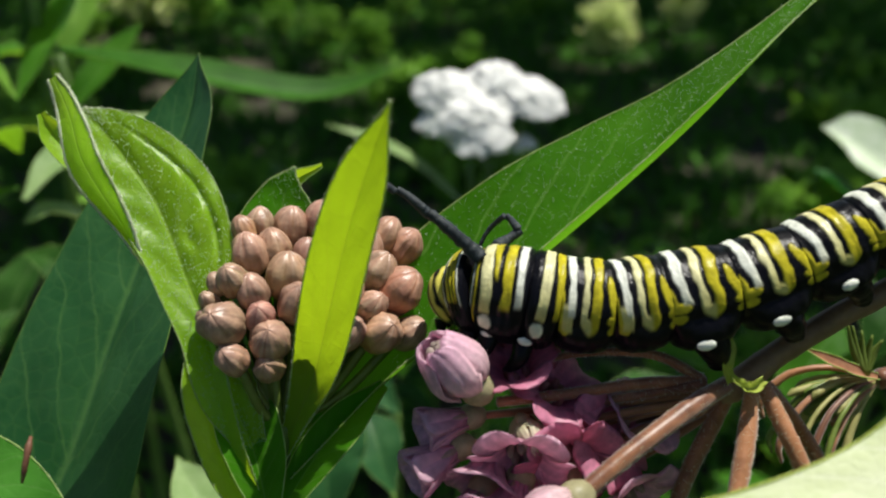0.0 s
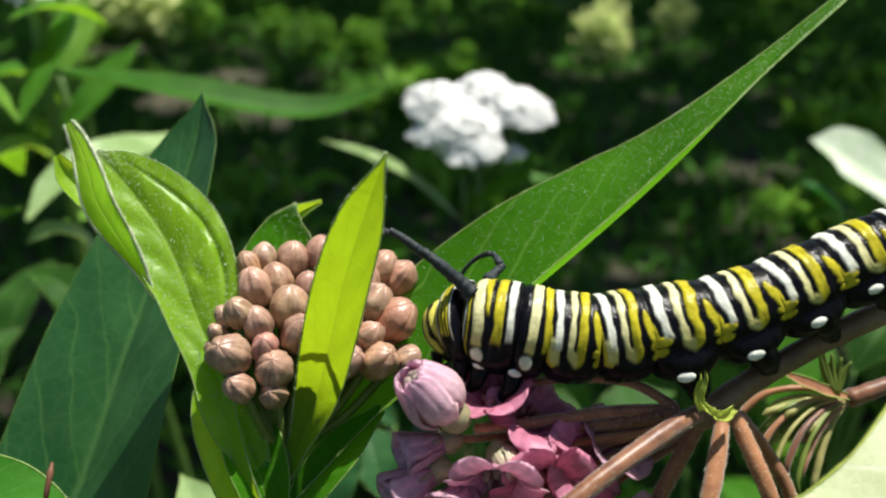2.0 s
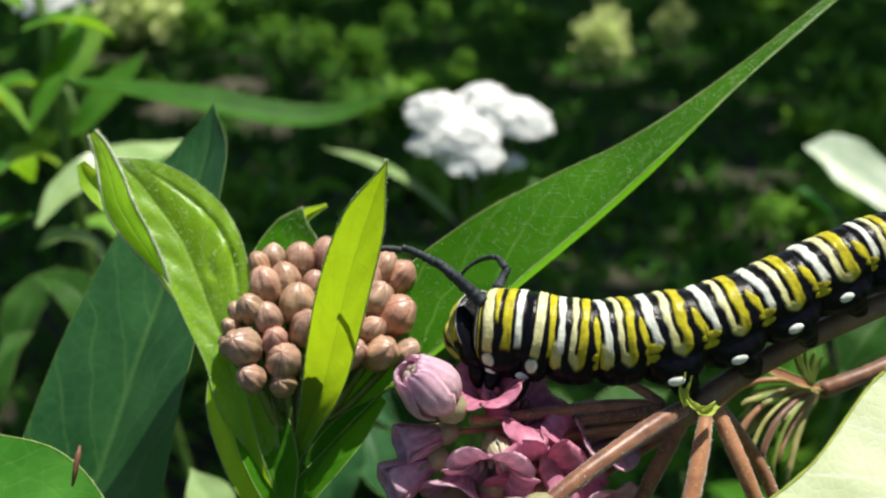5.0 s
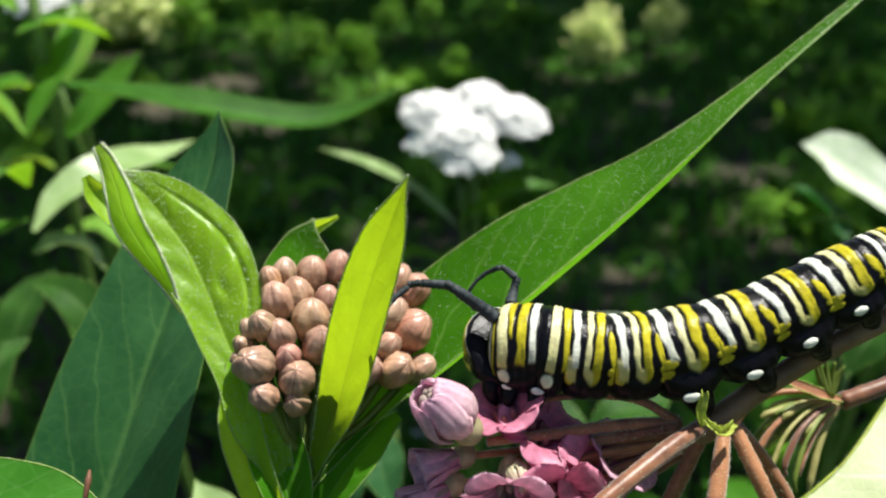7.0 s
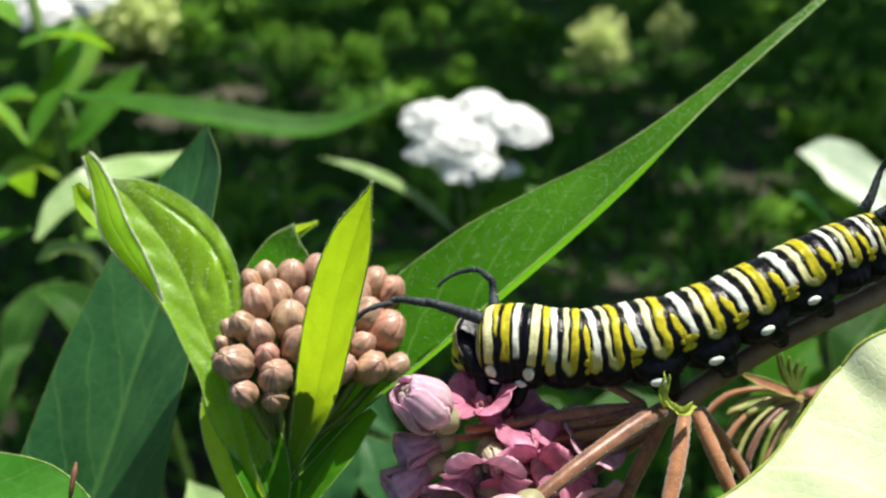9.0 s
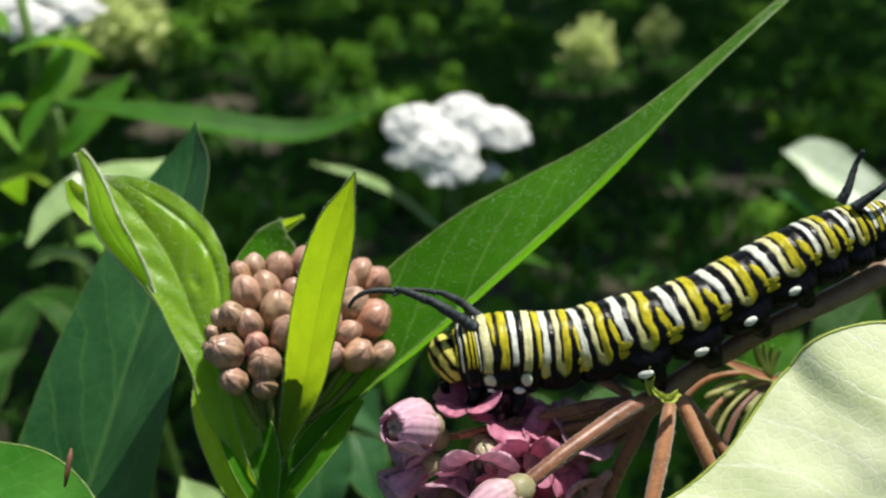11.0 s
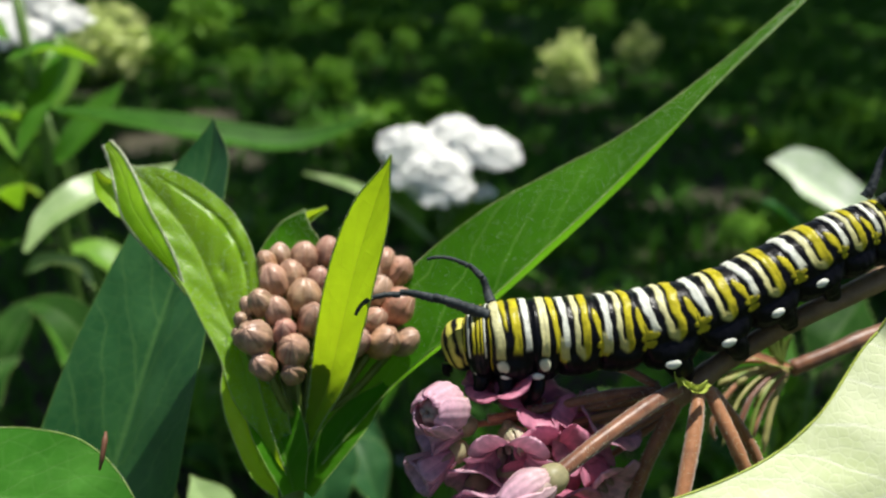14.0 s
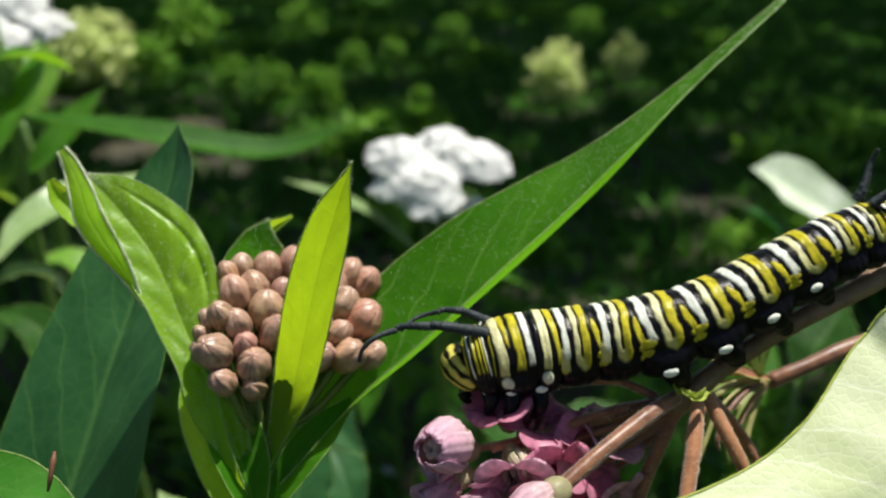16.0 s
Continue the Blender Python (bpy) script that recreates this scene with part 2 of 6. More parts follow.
SOIL = plain_material("soil", (0.018, 0.017, 0.009), (0.055, 0.048, 0.024), 9.0, 0.9, 0.8, 0.01)
GRASS = plain_material("grass", (0.028, 0.105, 0.009), (0.085, 0.235, 0.022), 6.0, 0.65, 0.2, spec=0.1, through=0.35)
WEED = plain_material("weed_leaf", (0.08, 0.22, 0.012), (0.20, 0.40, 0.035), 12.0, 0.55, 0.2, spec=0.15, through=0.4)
# Pale weed green with the brightness of a sun fleck put in.
WEED_SUNFLECK = plain_material("sunfleck_weed_leaf", (0.46, 0.58, 0.16), (0.78, 0.82, 0.40), 12.0, 0.5, 0.2, spec=0.2, through=0.45)
BARK = plain_material("bark", (0.04, 0.03, 0.022), (0.11, 0.085, 0.06), 20.0, 0.85, 0.8, 0.01)
CANOPY = plain_material("tree_leaf", (0.03, 0.08, 0.015), (0.07, 0.15, 0.03), 3.0, 0.5, 0.1, through=0.25)
STRAW = plain_material("wilted_stalk", (0.22, 0.22, 0.06), (0.50, 0.46, 0.18), 600.0, 0.5, 0.4, 0.0001, through=0.2)
TWIG = plain_material("dry_twig", (0.10, 0.04, 0.02), (0.2, 0.09, 0.05), 900.0, 0.6, 0.3)
GLAZE = plain_material("pale_plastic", (0.35, 0.42, 0.44), (0.5, 0.56, 0.58), 90.0, 0.4, 0.1)


# ---- leaves ----
def leaf(name, parent, spine, half_left, half_right, facing, material, fold_left=0.15, fold_right=0.15, curl_left=0.0, curl_right=0.0,
         wave=0.0, n=48, m=9, edge=0.00006, label="", pivot=None, seed=0, power=1, fringe=0.0, pucker=0.025, crease=0.0, rim=None, shag=1.0):
    """A leaf blade along its midrib, base first. Each half leans towards the viewer's side by fold (radians) and rolls by curl more."""
    line = smooth_points(spine, n)
    face = Vector(facing).normalized()
    bm = bmesh.new()
    uvl = bm.loops.layers.uv.new("UVMap")
    rows = []
    for i, p in enumerate(line):
        u = i / n
        t = (line[min(i + 1, n)] - line[max(i - 1, 0)]).normalized()
        nor = (face - t * face.dot(t)).normalized()
        right = t.cross(nor)
        row = []
        for j in range(-m, m + 1):
            v = abs(j) / m
            left = j < 0
            hw = max(ramp(half_left if left else half_right, u), 0.00003)
            a0 = ramp(fold_left if left else fold_right, u)
            k = ramp(curl_left if left else curl_right, u)
            steps = 16
            x = y = 0.0
            for s in range(steps):
                w = v * (s + 0.5) / steps
                w = min(1.0, max(0.0, (w - 0.54) / 0.18))
                a = a0 + k * (w * w * (3 - 2 * w) if power == 0 else (v * (s + 0.5) / steps) ** power)
                x += math.cos(a) * v / steps
                y += math.sin(a) * v / steps
            w = wave * hw * v * v * (math.sin(u * 21 + seed * 1.7 + (1.3 if left else 0)) * 0.6 + noise.noise((u * 9, seed + (5 if left else 0), 0.3)))
            ridge = -0.05 * hw * math.exp(-(v * 7) ** 2)
            lump = pucker * hw * (math.sin(u * 46 - v * 7) * v * (1 - v) * 2 + noise.noise((u * 7, v * 2.0 * (-1 if left else 1), seed)) * v)
            if crease and not left:
                swell = math.sin(math.pi * min(1.0, max(0.0, (u - 0.28) / 0.6)))
                lump -= crease * hw * swell * math.exp(-((v - 0.62 + 0.12 * math.sin(u * 9)) / 0.05) ** 2)
                lump -= 0.7 * crease * hw * math.exp(-((v - 0.30) / 0.10) ** 2 - ((u - 0.50) / 0.03) ** 2) * 1.5
                lump += 0.55 * crease * hw * swell * math.sin(u * 62 - v * 11) * v * (1 - v) * 2
            row.append(bm.verts.new(p + right * (x * hw * (-1 if left else 1)) + nor * (y * hw + w + ridge + lump)))
        rows.append(row)
    for i in range(n):
        for j in range(2 * m):
            f = bm.faces.new((rows[i][j], rows[i][j + 1], rows[i + 1][j + 1], rows[i + 1][j]))
            for loop, (a, b) in zip(f.loops, ((i, j), (i, j + 1), (i + 1, j + 1), (i + 1, j))):
                loop[uvl].uv = (a / n, b / (2 * m))
    margins = [[r[0].co.copy() for r in rows], [r[-1].co.copy() for r in rows]]
    blade = part(name, bm, material, parent, label, pivot)
    if edge:
        bm = bmesh.new()
        for path in margins:
            rough_tube(bm, path, edge, 5, seed)
        part("leaf_edge", bm, rim or MARGIN, blade)
    if fringe:
        rnd = random.Random(seed)
        bm = bmesh.new()
        for path in margins:
            for k in range(int(len(path) * 9 * shag)):
                q = rnd.random() * (len(path) - 1.01)
                o = path[int(q)].lerp(path[int(q) + 1], q % 1)
                d = Vector((rnd.uniform(-1, 1), rnd.uniform(-1, 1), rnd.uniform(-1, 1))).normalized() * fringe * rnd.uniform(0.5, 1.2)
                w = d.orthogonal().normalized() * (0.000022 if shag == 1.0 else 0.00004)
                w2 = d.normalized().cross(w)
                a, b, c = (bm.verts.new(o + e) for e in (w, w2 * 0.87 - w * 0.5, -w2 * 0.87 - w * 0.5))
                t = bm.verts.new(o + d)
                for f in ((a, b, t), (b, c, t), (c, a, t)):
                    bm.faces.new(f)
        part("leaf_fringe", bm, HAIR, blade, kind="stuff")
    return blade


def hairs(blade, count, length, seed, side=1.0, low=0.0):
    """Short pale hairs standing on a leaf blade, as one mesh."""
    rnd = random.Random(seed)
    me = blade.data
    verts, faces = [], []
    polys = [p for p in me.polygons if p.index >= low * len(me.polygons) and len(p.vertices) == 4]
    for _ in range(count):
        p = rnd.choice(polys)
        a, b, c, d = [me.vertices[i].co for i in p.vertices]
        u, v = rnd.random(), rnd.random()
        o = (a.lerp(b, u)).lerp(d.lerp(c, u), v)
        nor = p.normal * side
        d = (nor + Vector((rnd.uniform(-1, 1), rnd.uniform(-1, 1), rnd.uniform(-1, 1))) * 0.8).normalized() * length * rnd.uniform(0.5, 1.3)
        s = d.orthogonal().normalized() * 0.000016
        q = d.normalized().cross(s)
        k = len(verts)
        for f, w in ((0.0, 1.0), (0.55, 0.8)):
            bend = nor * 0.12 * length * f
            verts += [o + d * f + bend + s * w, o + d * f + bend - s * 0.5 * w + q * 0.87 * w, o + d * f + bend - s * 0.5 * w - q * 0.87 * w]
        verts.append(o + d + Vector((0, 0, -0.15 * length)))
        for i in range(3):
            j = (i + 1) % 3
            faces += [(k + i, k + j, k + 3 + j, k + 3 + i), (k + 3 + i, k + 3 + j, k + 6)]
    hm = bpy.data.meshes.new("leaf_hairs")
    hm.from_pydata(verts, [], faces)
    hm.materials.append(HAIR)
    ob = new("leaf_hairs", hm)
    ob.parent = blade
    return tagged(ob, kind="stuff")


def rough_tube(bm, path, r, sides, seed):
    """A thin rim with small uneven teeth."""
    rings = []
    for i, p in enumerate(path):
        t = (path[min(i + 1, len(path) - 1)] - path[max(i - 1, 0)]).normalized()
        s = t.orthogonal().normalized()
        up = t.cross(s)
        rr = r * (0.75 + 0.7 * abs(noise.noise((i * 1.9, seed, 2.2))))
        rings.append([bm.verts.new(p + (s * math.cos(2 * math.pi * k / sides) + up * math.sin(2 * math.pi * k / sides)) * rr) for k in range(sides)])
    for a, b in zip(rings, rings[1:]):
        for k in range(sides):
            bm.faces.new((a[k], a[(k + 1) % sides], b[(k + 1) % sides], b[k]))


def px(*values):
    """Half-widths in units of a twentieth of a millimetre."""
    return [v * 0.00005 for v in values]



# ---- the plant with the bud cluster ----
plant = thing("milkweed_plant", mm(-12.6, 58.3, 547.6), "green milkweed plant with a cluster of brownish pink buds", "milkweed")
bm = bmesh.new()
tube(bm, [mm(-11.9, 60.4, 552.1), mm(-12.6, 59.2, 549.4), mm(-14.1, 57.0, 542.3), mm(-16.7, 53.2, 524.8)], [0.0010, 0.0013, 0.0016, 0.0018], 14, 20, lump=0.1)
root = mm(-16.7, 53.2, 524.8)
tube(bm, [root, root + Vector((-0.004, 0.01, -0.15)), Vector((root.x - 0.01, root.y + 0.02, -0.01))], [0.0018, 0.0024, 0.003], 14, 20, lump=0.1)
part("stem", bm, STEM, plant)

young_leaf = leaf("leaf", plant, [mm(-12.5, 58.7, 548.5), mm(-10.7, 59.6, 552.7), mm(-9.1, 60.0, 556.9), mm(-7.8, 59.0, 561.8), mm(-5.8, 56.9, 569.7), mm(-4.0, 55.6, 575.4), mm(-2.4, 55.0, 579.9)], px(8, 18, 35, 43, 43, 32, 1), px(8, 18, 35, 43, 43, 32, 1), lean(-0.15, 0.0, -1), LEAF_BRIGHT,
                  0.12, 0.12, 0.2, 0.2, 0.04, label="bright yellow-green young leaf", pivot=mm(-10.5, 56.8, 555.0), seed=1, fringe=0.0002, shag=1.5)
left_leaf = leaf("leaf", plant, [mm(-13.0, 58.0, 549.2), mm(-15.5, 59.6, 555.1), mm(-17.5, 62.2, 559.2), mm(-19.3, 64.5, 561.8), mm(-20.8, 66.5, 564.6), mm(-22.6, 68.5, 567.6), mm(-25.0, 70.3, 570.4), mm(-27.3, 71.6, 572.8), mm(-28.5, 72.2, 574.1)], px(12, 45, 44, 50, 58, 74, 88, 62, 2), px(12, 45, 48, 78, 95, 98, 78, 40, 2), lean(0.12, 0.1, -1), LEAF_FRESH,
                 [0.2, 0.2, 0.25, 0.25, 0.2, 0.15, 0.15, 0.15, 0.1], 0.12, [0.1, 0.1, 0.3, 0.8, 0.9, 0.9, 0.9, 0.7, 0.3], [0.4, 0.4, 0.3, 0.1, -0.25, -0.45, -0.5, -0.5, -0.3], 0.05, n=110, m=24,
                 label="broad fresh green leaf with a rolled edge", pivot=mm(-14.0, 58.6, 550.5), seed=2, power=2, fringe=0.0002, pucker=0.05, edge=0.00005, crease=0.09)
leaf("leaf_fold", left_leaf, [mm(-22.8, 64.9, 563.7), mm(-24.2, 65.5, 566.8), mm(-25.8, 66.2, 569.3), mm(-27.3, 67.3, 571.6), mm(-28.3, 69.0, 573.8), mm(-29.3, 70.4, 575.4), mm(-30.3, 71.4, 576.7)], px(2, 16, 26, 31, 25, 18, 9), px(2, 14, 22, 26, 20, 15, 9), lean(-0.1, 0.2, -1), LEAF_FRESH,
     -0.15, -0.05, -0.45, -0.2, 0.12, n=70, m=8, label="rolled-over leaf edge with a white hairy rim", seed=14, fringe=0.0003, rim=RIM, edge=0.00013, shag=3.0)
leaf("leaf_tip", left_leaf, [mm(-27.5, 70.7, 568.2), mm(-29.8, 71.5, 569.9), mm(-31.5, 72.3, 571.7), mm(-32.4, 72.6, 573.4)], px(20, 26, 26, 8), px(10, 24, 26, 10), lean(0.3, 0.2, -1), LEAF_FRESH, 0.3, 0.3, 0.6, 0.5, 0.05, n=24, m=6, seed=12)
leaf("leaf", plant, [mm(-13.1, 57.1, 544.9), mm(-15.3, 57.1, 548.6), mm(-16.7, 58.4, 552.5), mm(-17.4, 60.0, 556.0), mm(-18.1, 62.9, 559.9)], px(10, 26, 34, 38, 16), px(10, 40, 45, 40, 20), lean(0.1, 0.1, -1), LEAF_FRESH,
                  0.25, 0.3, 0.4, 0.3, 0.04, label="green leaf in the shade of the buds", seed=3, fringe=0.0002)
small_leaf = leaf("leaf", plant, [mm(-12.7, 66.2, 552.8), mm(-13.3, 69.4, 558.3), mm(-13.6, 72.1, 562.9), mm(-13.2, 73.9, 566.2), mm(-12.3, 74.6, 568.4)], px(20, 55, 75, 42, 1), px(20, 60, 75, 45, 1), lean(0.1, 0.2, -1), LEAF_LONG,
                  0.2, 0.2, 0.2, 0.2, 0.03, seed=4, fringe=0.0002)
leaf("leaf", plant, [mm(-14.5, 68.3, 550.0), mm(-15.7, 72.0, 556.7), mm(-15.6, 74.7, 561.5), mm(-13.6, 76.6, 565.6), mm(-10.1, 75.6, 568.2)], px(20, 40, 45, 26, 4), px(20, 60, 80, 35, 5), lean(0.5, 0.2, -1), LEAF_FRESH,
                 0.2, 0.3, 0.3, 0.8, 0.03, seed=5)
long_leaf = leaf("leaf", plant, [mm(-12.4, 58.7, 548.5), mm(-5.3, 63.0, 554.1), mm(0.8, 65.0, 558.3), mm(8.5, 68.0, 563.7), mm(15.2, 70.8, 568.5), mm(21.3, 73.6, 573.2), mm(28.9, 77.7, 579.7), mm(39.6, 82.5, 587.7), mm(46.0, 85.6, 591.9)],
                 px(14, 92, 164, 158, 125, 76, 29, 10, 1), px(14, 50, 72, 80, 80, 72, 38, 14, 1), lean(-0.25, 0.35, -1), LEAF_LONG,
                 0.05, [1.0, 1.1, 1.15, 1.2, 1.2, 1.2, 1.0, 0.8, 0.8], 0.1, 0.35, 0.03, n=80, m=12, label="long hairy green leaf with a folded midrib", pivot=mm(-11.2, 59.4, 549.8), seed=6, fringe=0.00022)
leaf("leaf", plant, [mm(-40.4, 59.9, 529.7), mm(-37.5, 63.7, 535.5), mm(-34.5, 67.6, 541.5), mm(-31.2, 74.3, 551.2), mm(-28.9, 79.6, 557.7), mm(-26.5, 85.3, 565.3), mm(-25.2, 88.8, 569.9), mm(-24.7, 91.7, 574.1)],
                 px(30, 150, 190, 185, 165, 120, 72, 1), px(40, 190, 250, 215, 165, 118, 78, 1), lean(-0.5, -0.15, -1), LEAF_DARK,
                 0.12, 0.25, 0.1, 0.15, 0.03, edge=0.00005, n=60, m=10, label="large dark bluish green leaf", seed=7, rim=STEM)

leaf("leaf", plant, [mm(-12.5, 58.1, 545.9), mm(-11.8, 60.6, 548.8), mm(-10.8, 63.3, 551.1), mm(-9.5, 66.3, 554.0)], px(30, 72, 80, 40), px(30, 66, 78, 40), lean(0.1, 0.1, -1), LEAF_LONG, 0.2, 0.2, 0.2, 0.2, 0.04, n=30, m=7, label="green leaf in the shade of the buds", seed=15)
leaf("leaf", plant, [mm(-12.7, 56.4, 546.8), mm(-13.6, 57.9, 550.5), mm(-14.9, 60.0, 553.1), mm(-15.7, 62.5, 555.7)], px(24, 44, 46, 16), px(24, 50, 56, 22), lean(0.2, 0.1, -1), LEAF_LONG, 0.25, 0.25, 0.3, 0.2, 0.04, n=30, m=7, label="green leaf in the shade of the buds", seed=16)
leaf("leaf", plant, [mm(-11.8, 57.2, 546.1), mm(-9.1, 59.2, 550.0), mm(-6.7, 61.0, 552.3), mm(-4.0, 62.9, 554.2)], px(20, 34, 32, 10), px(20, 36, 34, 10), lean(-0.1, 0.1, -1), LEAF_LONG, 0.25, 0.25, 0.3, 0.2, 0.04, n=30, m=7, label="green leaf in the shade of the buds", seed=17)

hairs(long_leaf, 5000, 0.00019, 3, 1.0, 0.15)
hairs(left_leaf, 3000, 0.00022, 4)
hairs(small_leaf, 500, 0.0002, 5)

# buds: five-sided ovals with seams, on green pedicels
def bud_mesh(size, seed, green):
    bm = bmesh.new()
    col = bm.verts.layers.float_color.new("pigment")
    rings, sides = 22, 60
    rows = []
    rnd = random.Random(seed)
    tone = Vector((0.56 + rnd.uniform(-0.08, 0.06), 0.305 + rnd.uniform(-0.05, 0.04), 0.185 + rnd.uniform(-0.03, 0.03)))
    tone = tone.lerp(Vector((0.36, 0.36, 0.16)), green)
    wide, turn = rnd.uniform(0.86, 1.06), rnd.uniform(0, 6.28)
    for i in range(rings + 1):
        a = math.pi * i / rings
        z = -math.cos(a) * (1.28 if i > rings / 2 else 1.05)
        r = math.sin(a) ** (0.80 if i < rings / 2 else 1.18)
        row = []
        for k in range(sides):
            th = 2 * math.pi * k / sides
            lobe = abs(math.sin(th * 2.5))
            top = max(0.0, z)
            ripple = noise.noise((math.cos(th) * 4.0 + seed, math.sin(th) * 4.0, z * 0.5))
            rr = r * (0.90 + 0.10 * lobe ** 0.6 * min(1.0, top * 1.5 + 0.2)) * (1 + 0.17 * noise.noise((math.cos(th) * 1.2 + seed, math.sin(th) * 1.2, z)) + 0.06 * ripple)
            squash = 1.0 - (1.0 - wide) * math.cos(th - turn) ** 2
            v = bm.verts.new(Vector((math.cos(th) * rr * squash, math.sin(th) * rr * squash, z * (1.0 - 0.02 * (1 - lobe) * top))) * size)
            seam = max(0.0, 1 - lobe * 4.0)
            streak = max(0.0, noise.noise((math.cos(th) * 9.0, math.sin(th) * 9.0, z * 0.8 + seed * 2.3)))
            dark = max(0.0, -noise.noise((math.cos(th) * 4.5 + 7, math.sin(th) * 4.5, z * 0.7 + seed * 1.3)))
            c = tone.lerp(Vector((0.78, 0.58, 0.40)), min(0.8, 1.5 * streak) * (0.25 + 0.75 * top))
            c = c.lerp(Vector((0.34, 0.11, 0.06)), min(0.6, 0.8 * dark + 0.25 * seam * top))
            c = c.lerp(Vector((0.70, 0.42, 0.34)), 0.4 * top * (1 - seam))
            c = c.lerp(Vector((0.26, 0.22, 0.09)), max(0.0, -z - 0.35) * 1.1)
            c *= 0.76 + 0.3 * noise.noise(v.co * 1200 + Vector((seed, 0, 0)))
            v[col] = (*c, 1)
            row.append(v)
        rows.append(row)
    for a, b in zip(rows, rows[1:]):
        for k in range(sides):
            bm.faces.new((a[k], a[(k + 1) % sides], b[(k + 1) % sides], b[k]))
    return bm


BUDS = [(505, 487, 24), (480, 497, 20), (552, 490, 30), (596, 477, 26), (492, 535, 28), (528, 528, 31), (577, 535, 24), (550, 570, 32), (467, 578, 27),
        (440, 584, 19), (498, 596, 28), (430, 612, 20), (566, 612, 33), (452, 648, 36), (510, 636, 30), (526, 672, 38), (468, 704, 27), (526, 712, 30)]
BUDS += [(700, 502, 28), (732, 516, 25), (688, 560, 33), (723, 590, 40), (682, 616, 28), (697, 656, 37), (740, 655, 30), (640, 600, 34), (622, 540, 33),
         (645, 660, 33), (598, 645, 34), (422, 637, 15), (640, 490, 28), (668, 525, 28)]
UNIT = 74 / 1506 * 0.001
crown = mm(-10.3, 68.0, 556.6)
for i, (bx, by, br) in enumerate(BUDS):
    away = math.hypot(bx - 590, by - 600) / 190
    deep = 74.0 + 4 * away * away + (600 - by) * 0.022 - 4.2 * min(1.0, max(0.0, (545 - bx) / 90))
    at = mm(0, 0, 600) + lean((bx - 784) * deep / 1506, (441 - by) * deep / 1506, deep) * 0.001
    grow = (at - (crown + lean(-0.3, -1.0, 0.2) * 0.006)).normalized()
    grow = (grow + Vector((random.uniform(-0.2, 0.2), random.uniform(-0.2, 0.2), random.uniform(-0.1, 0.2)))).normalized()
    bm = bud_mesh(br * (1.1 if by < 580 else 1.0) * UNIT * deep / 79 * (1.05 + 0.06 * math.sin(i * 2.1)), i + 1, 0.55 if i in (9, 11, 29, 8) else (0.15 if i % 5 == 0 else 0.0))
    bm.transform(Matrix.Translation(at) @ grow.to_track_quat("Z", "Y").to_matrix().to_4x4() @ Matrix.Rotation(i * 1.3, 4, "Z"))
    part("bud", bm, BUD, plant)
    bm = bmesh.new()
    base = mm(-11.9, 60.4, 552.1)
    low = at - grow * br * UNIT * 0.9
    tube(bm, [base, base.lerp(low, 0.5) + lean(0, -0.0012, 0.0), low], [0.00045, 0.00038, 0.00042], 8, 10)
    part("pedicel", bm, GREEN_PED, plant)

# ---- lower leaf at the border, with a dry thread on it ----
border = thing("milkweed_shoot", mm(-42.6, 51.0, 548.4), "green milkweed shoot with a broad leaf", "milkweed")
leaf("leaf", border, [mm(-48.9, 50.8, 548.0), mm(-41.6, 51.2, 551.2), mm(-34.0, 50.9, 551.0), mm(-29.0, 50.7, 548.2), mm(-24.5, 50.2, 543.6)], px(10, 110, 122, 85, 2), px(10, 110, 122, 85, 2), lean(-0.3, 0.7, -0.75), LEAF_BORDER, 0.1, 0.1, 0.15, 0.15, 0.03, label="broad green leaf with a hairy rim", seed=8, fringe=0.0002)
bm = bmesh.new()
tube(bm, [mm(-48.9, 50.8, 548.0), mm(-51.8, 50.5, 542.7), mm(-56.2, 47.2, 526.0)], [0.0008, 0.0012, 0.0016], 10, 10)
root = mm(-56.2, 47.2, 526.0)
tube(bm, [root, root + Vector((0, 0.01, -0.2)), Vector((root.x, root.y + 0.02, -0.01))], [0.0016, 0.002, 0.0025], 10, 10)
part("stem", bm, STEM, border)
bm = bmesh.new()
tube(bm, [mm(-27.1, 52.0, 557.0), mm(-27.0, 51.3, 556.7), mm(-27.2, 50.5, 555.4), mm(-27.5, 50.4, 554.4)], [0.00012, 0.00024, 0.0002, 0.0001], 8, 12, lump=0.3)
part("dry_thread", bm, TWIG, border, "thin reddish brown dry thread")

# ---- leaf close by, its full sun painted as pale green ----
near = thing("pale_leaf_shoot", mm(38.5, 42.5, 568.0), "milkweed leaf on its stalk, painted pale as if sunlit", "leaf")
drop = lean(0.0006, -0.0022, 0)
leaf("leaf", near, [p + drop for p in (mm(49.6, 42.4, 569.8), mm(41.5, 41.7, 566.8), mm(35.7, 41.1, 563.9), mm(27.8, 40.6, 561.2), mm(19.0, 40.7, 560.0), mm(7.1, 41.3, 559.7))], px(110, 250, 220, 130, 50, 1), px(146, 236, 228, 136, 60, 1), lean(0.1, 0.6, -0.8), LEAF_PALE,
     -0.6, 0.05, -0.2, 0.05, 0.02, n=90, m=18, edge=0.00011, label="leaf painted pale yellowish green for full sun", rim=BRACT, seed=9, fringe=0.00025, pucker=0.014)
bm = bmesh.new()
tube(bm, [mm(49.6, 42.4, 569.8), mm(49.9, 44.9, 566.2), mm(58.4, 45.0, 554.5)], [0.0007, 0.001, 0.0015], 10, 14)
root = mm(58.4, 45.0, 554.5)
tube(bm, [root, root + Vector((0.01, 0.0, -0.25)), Vector((root.x + 0.02, root.y, -0.01))], [0.0015, 0.002, 0.0025], 10, 14)
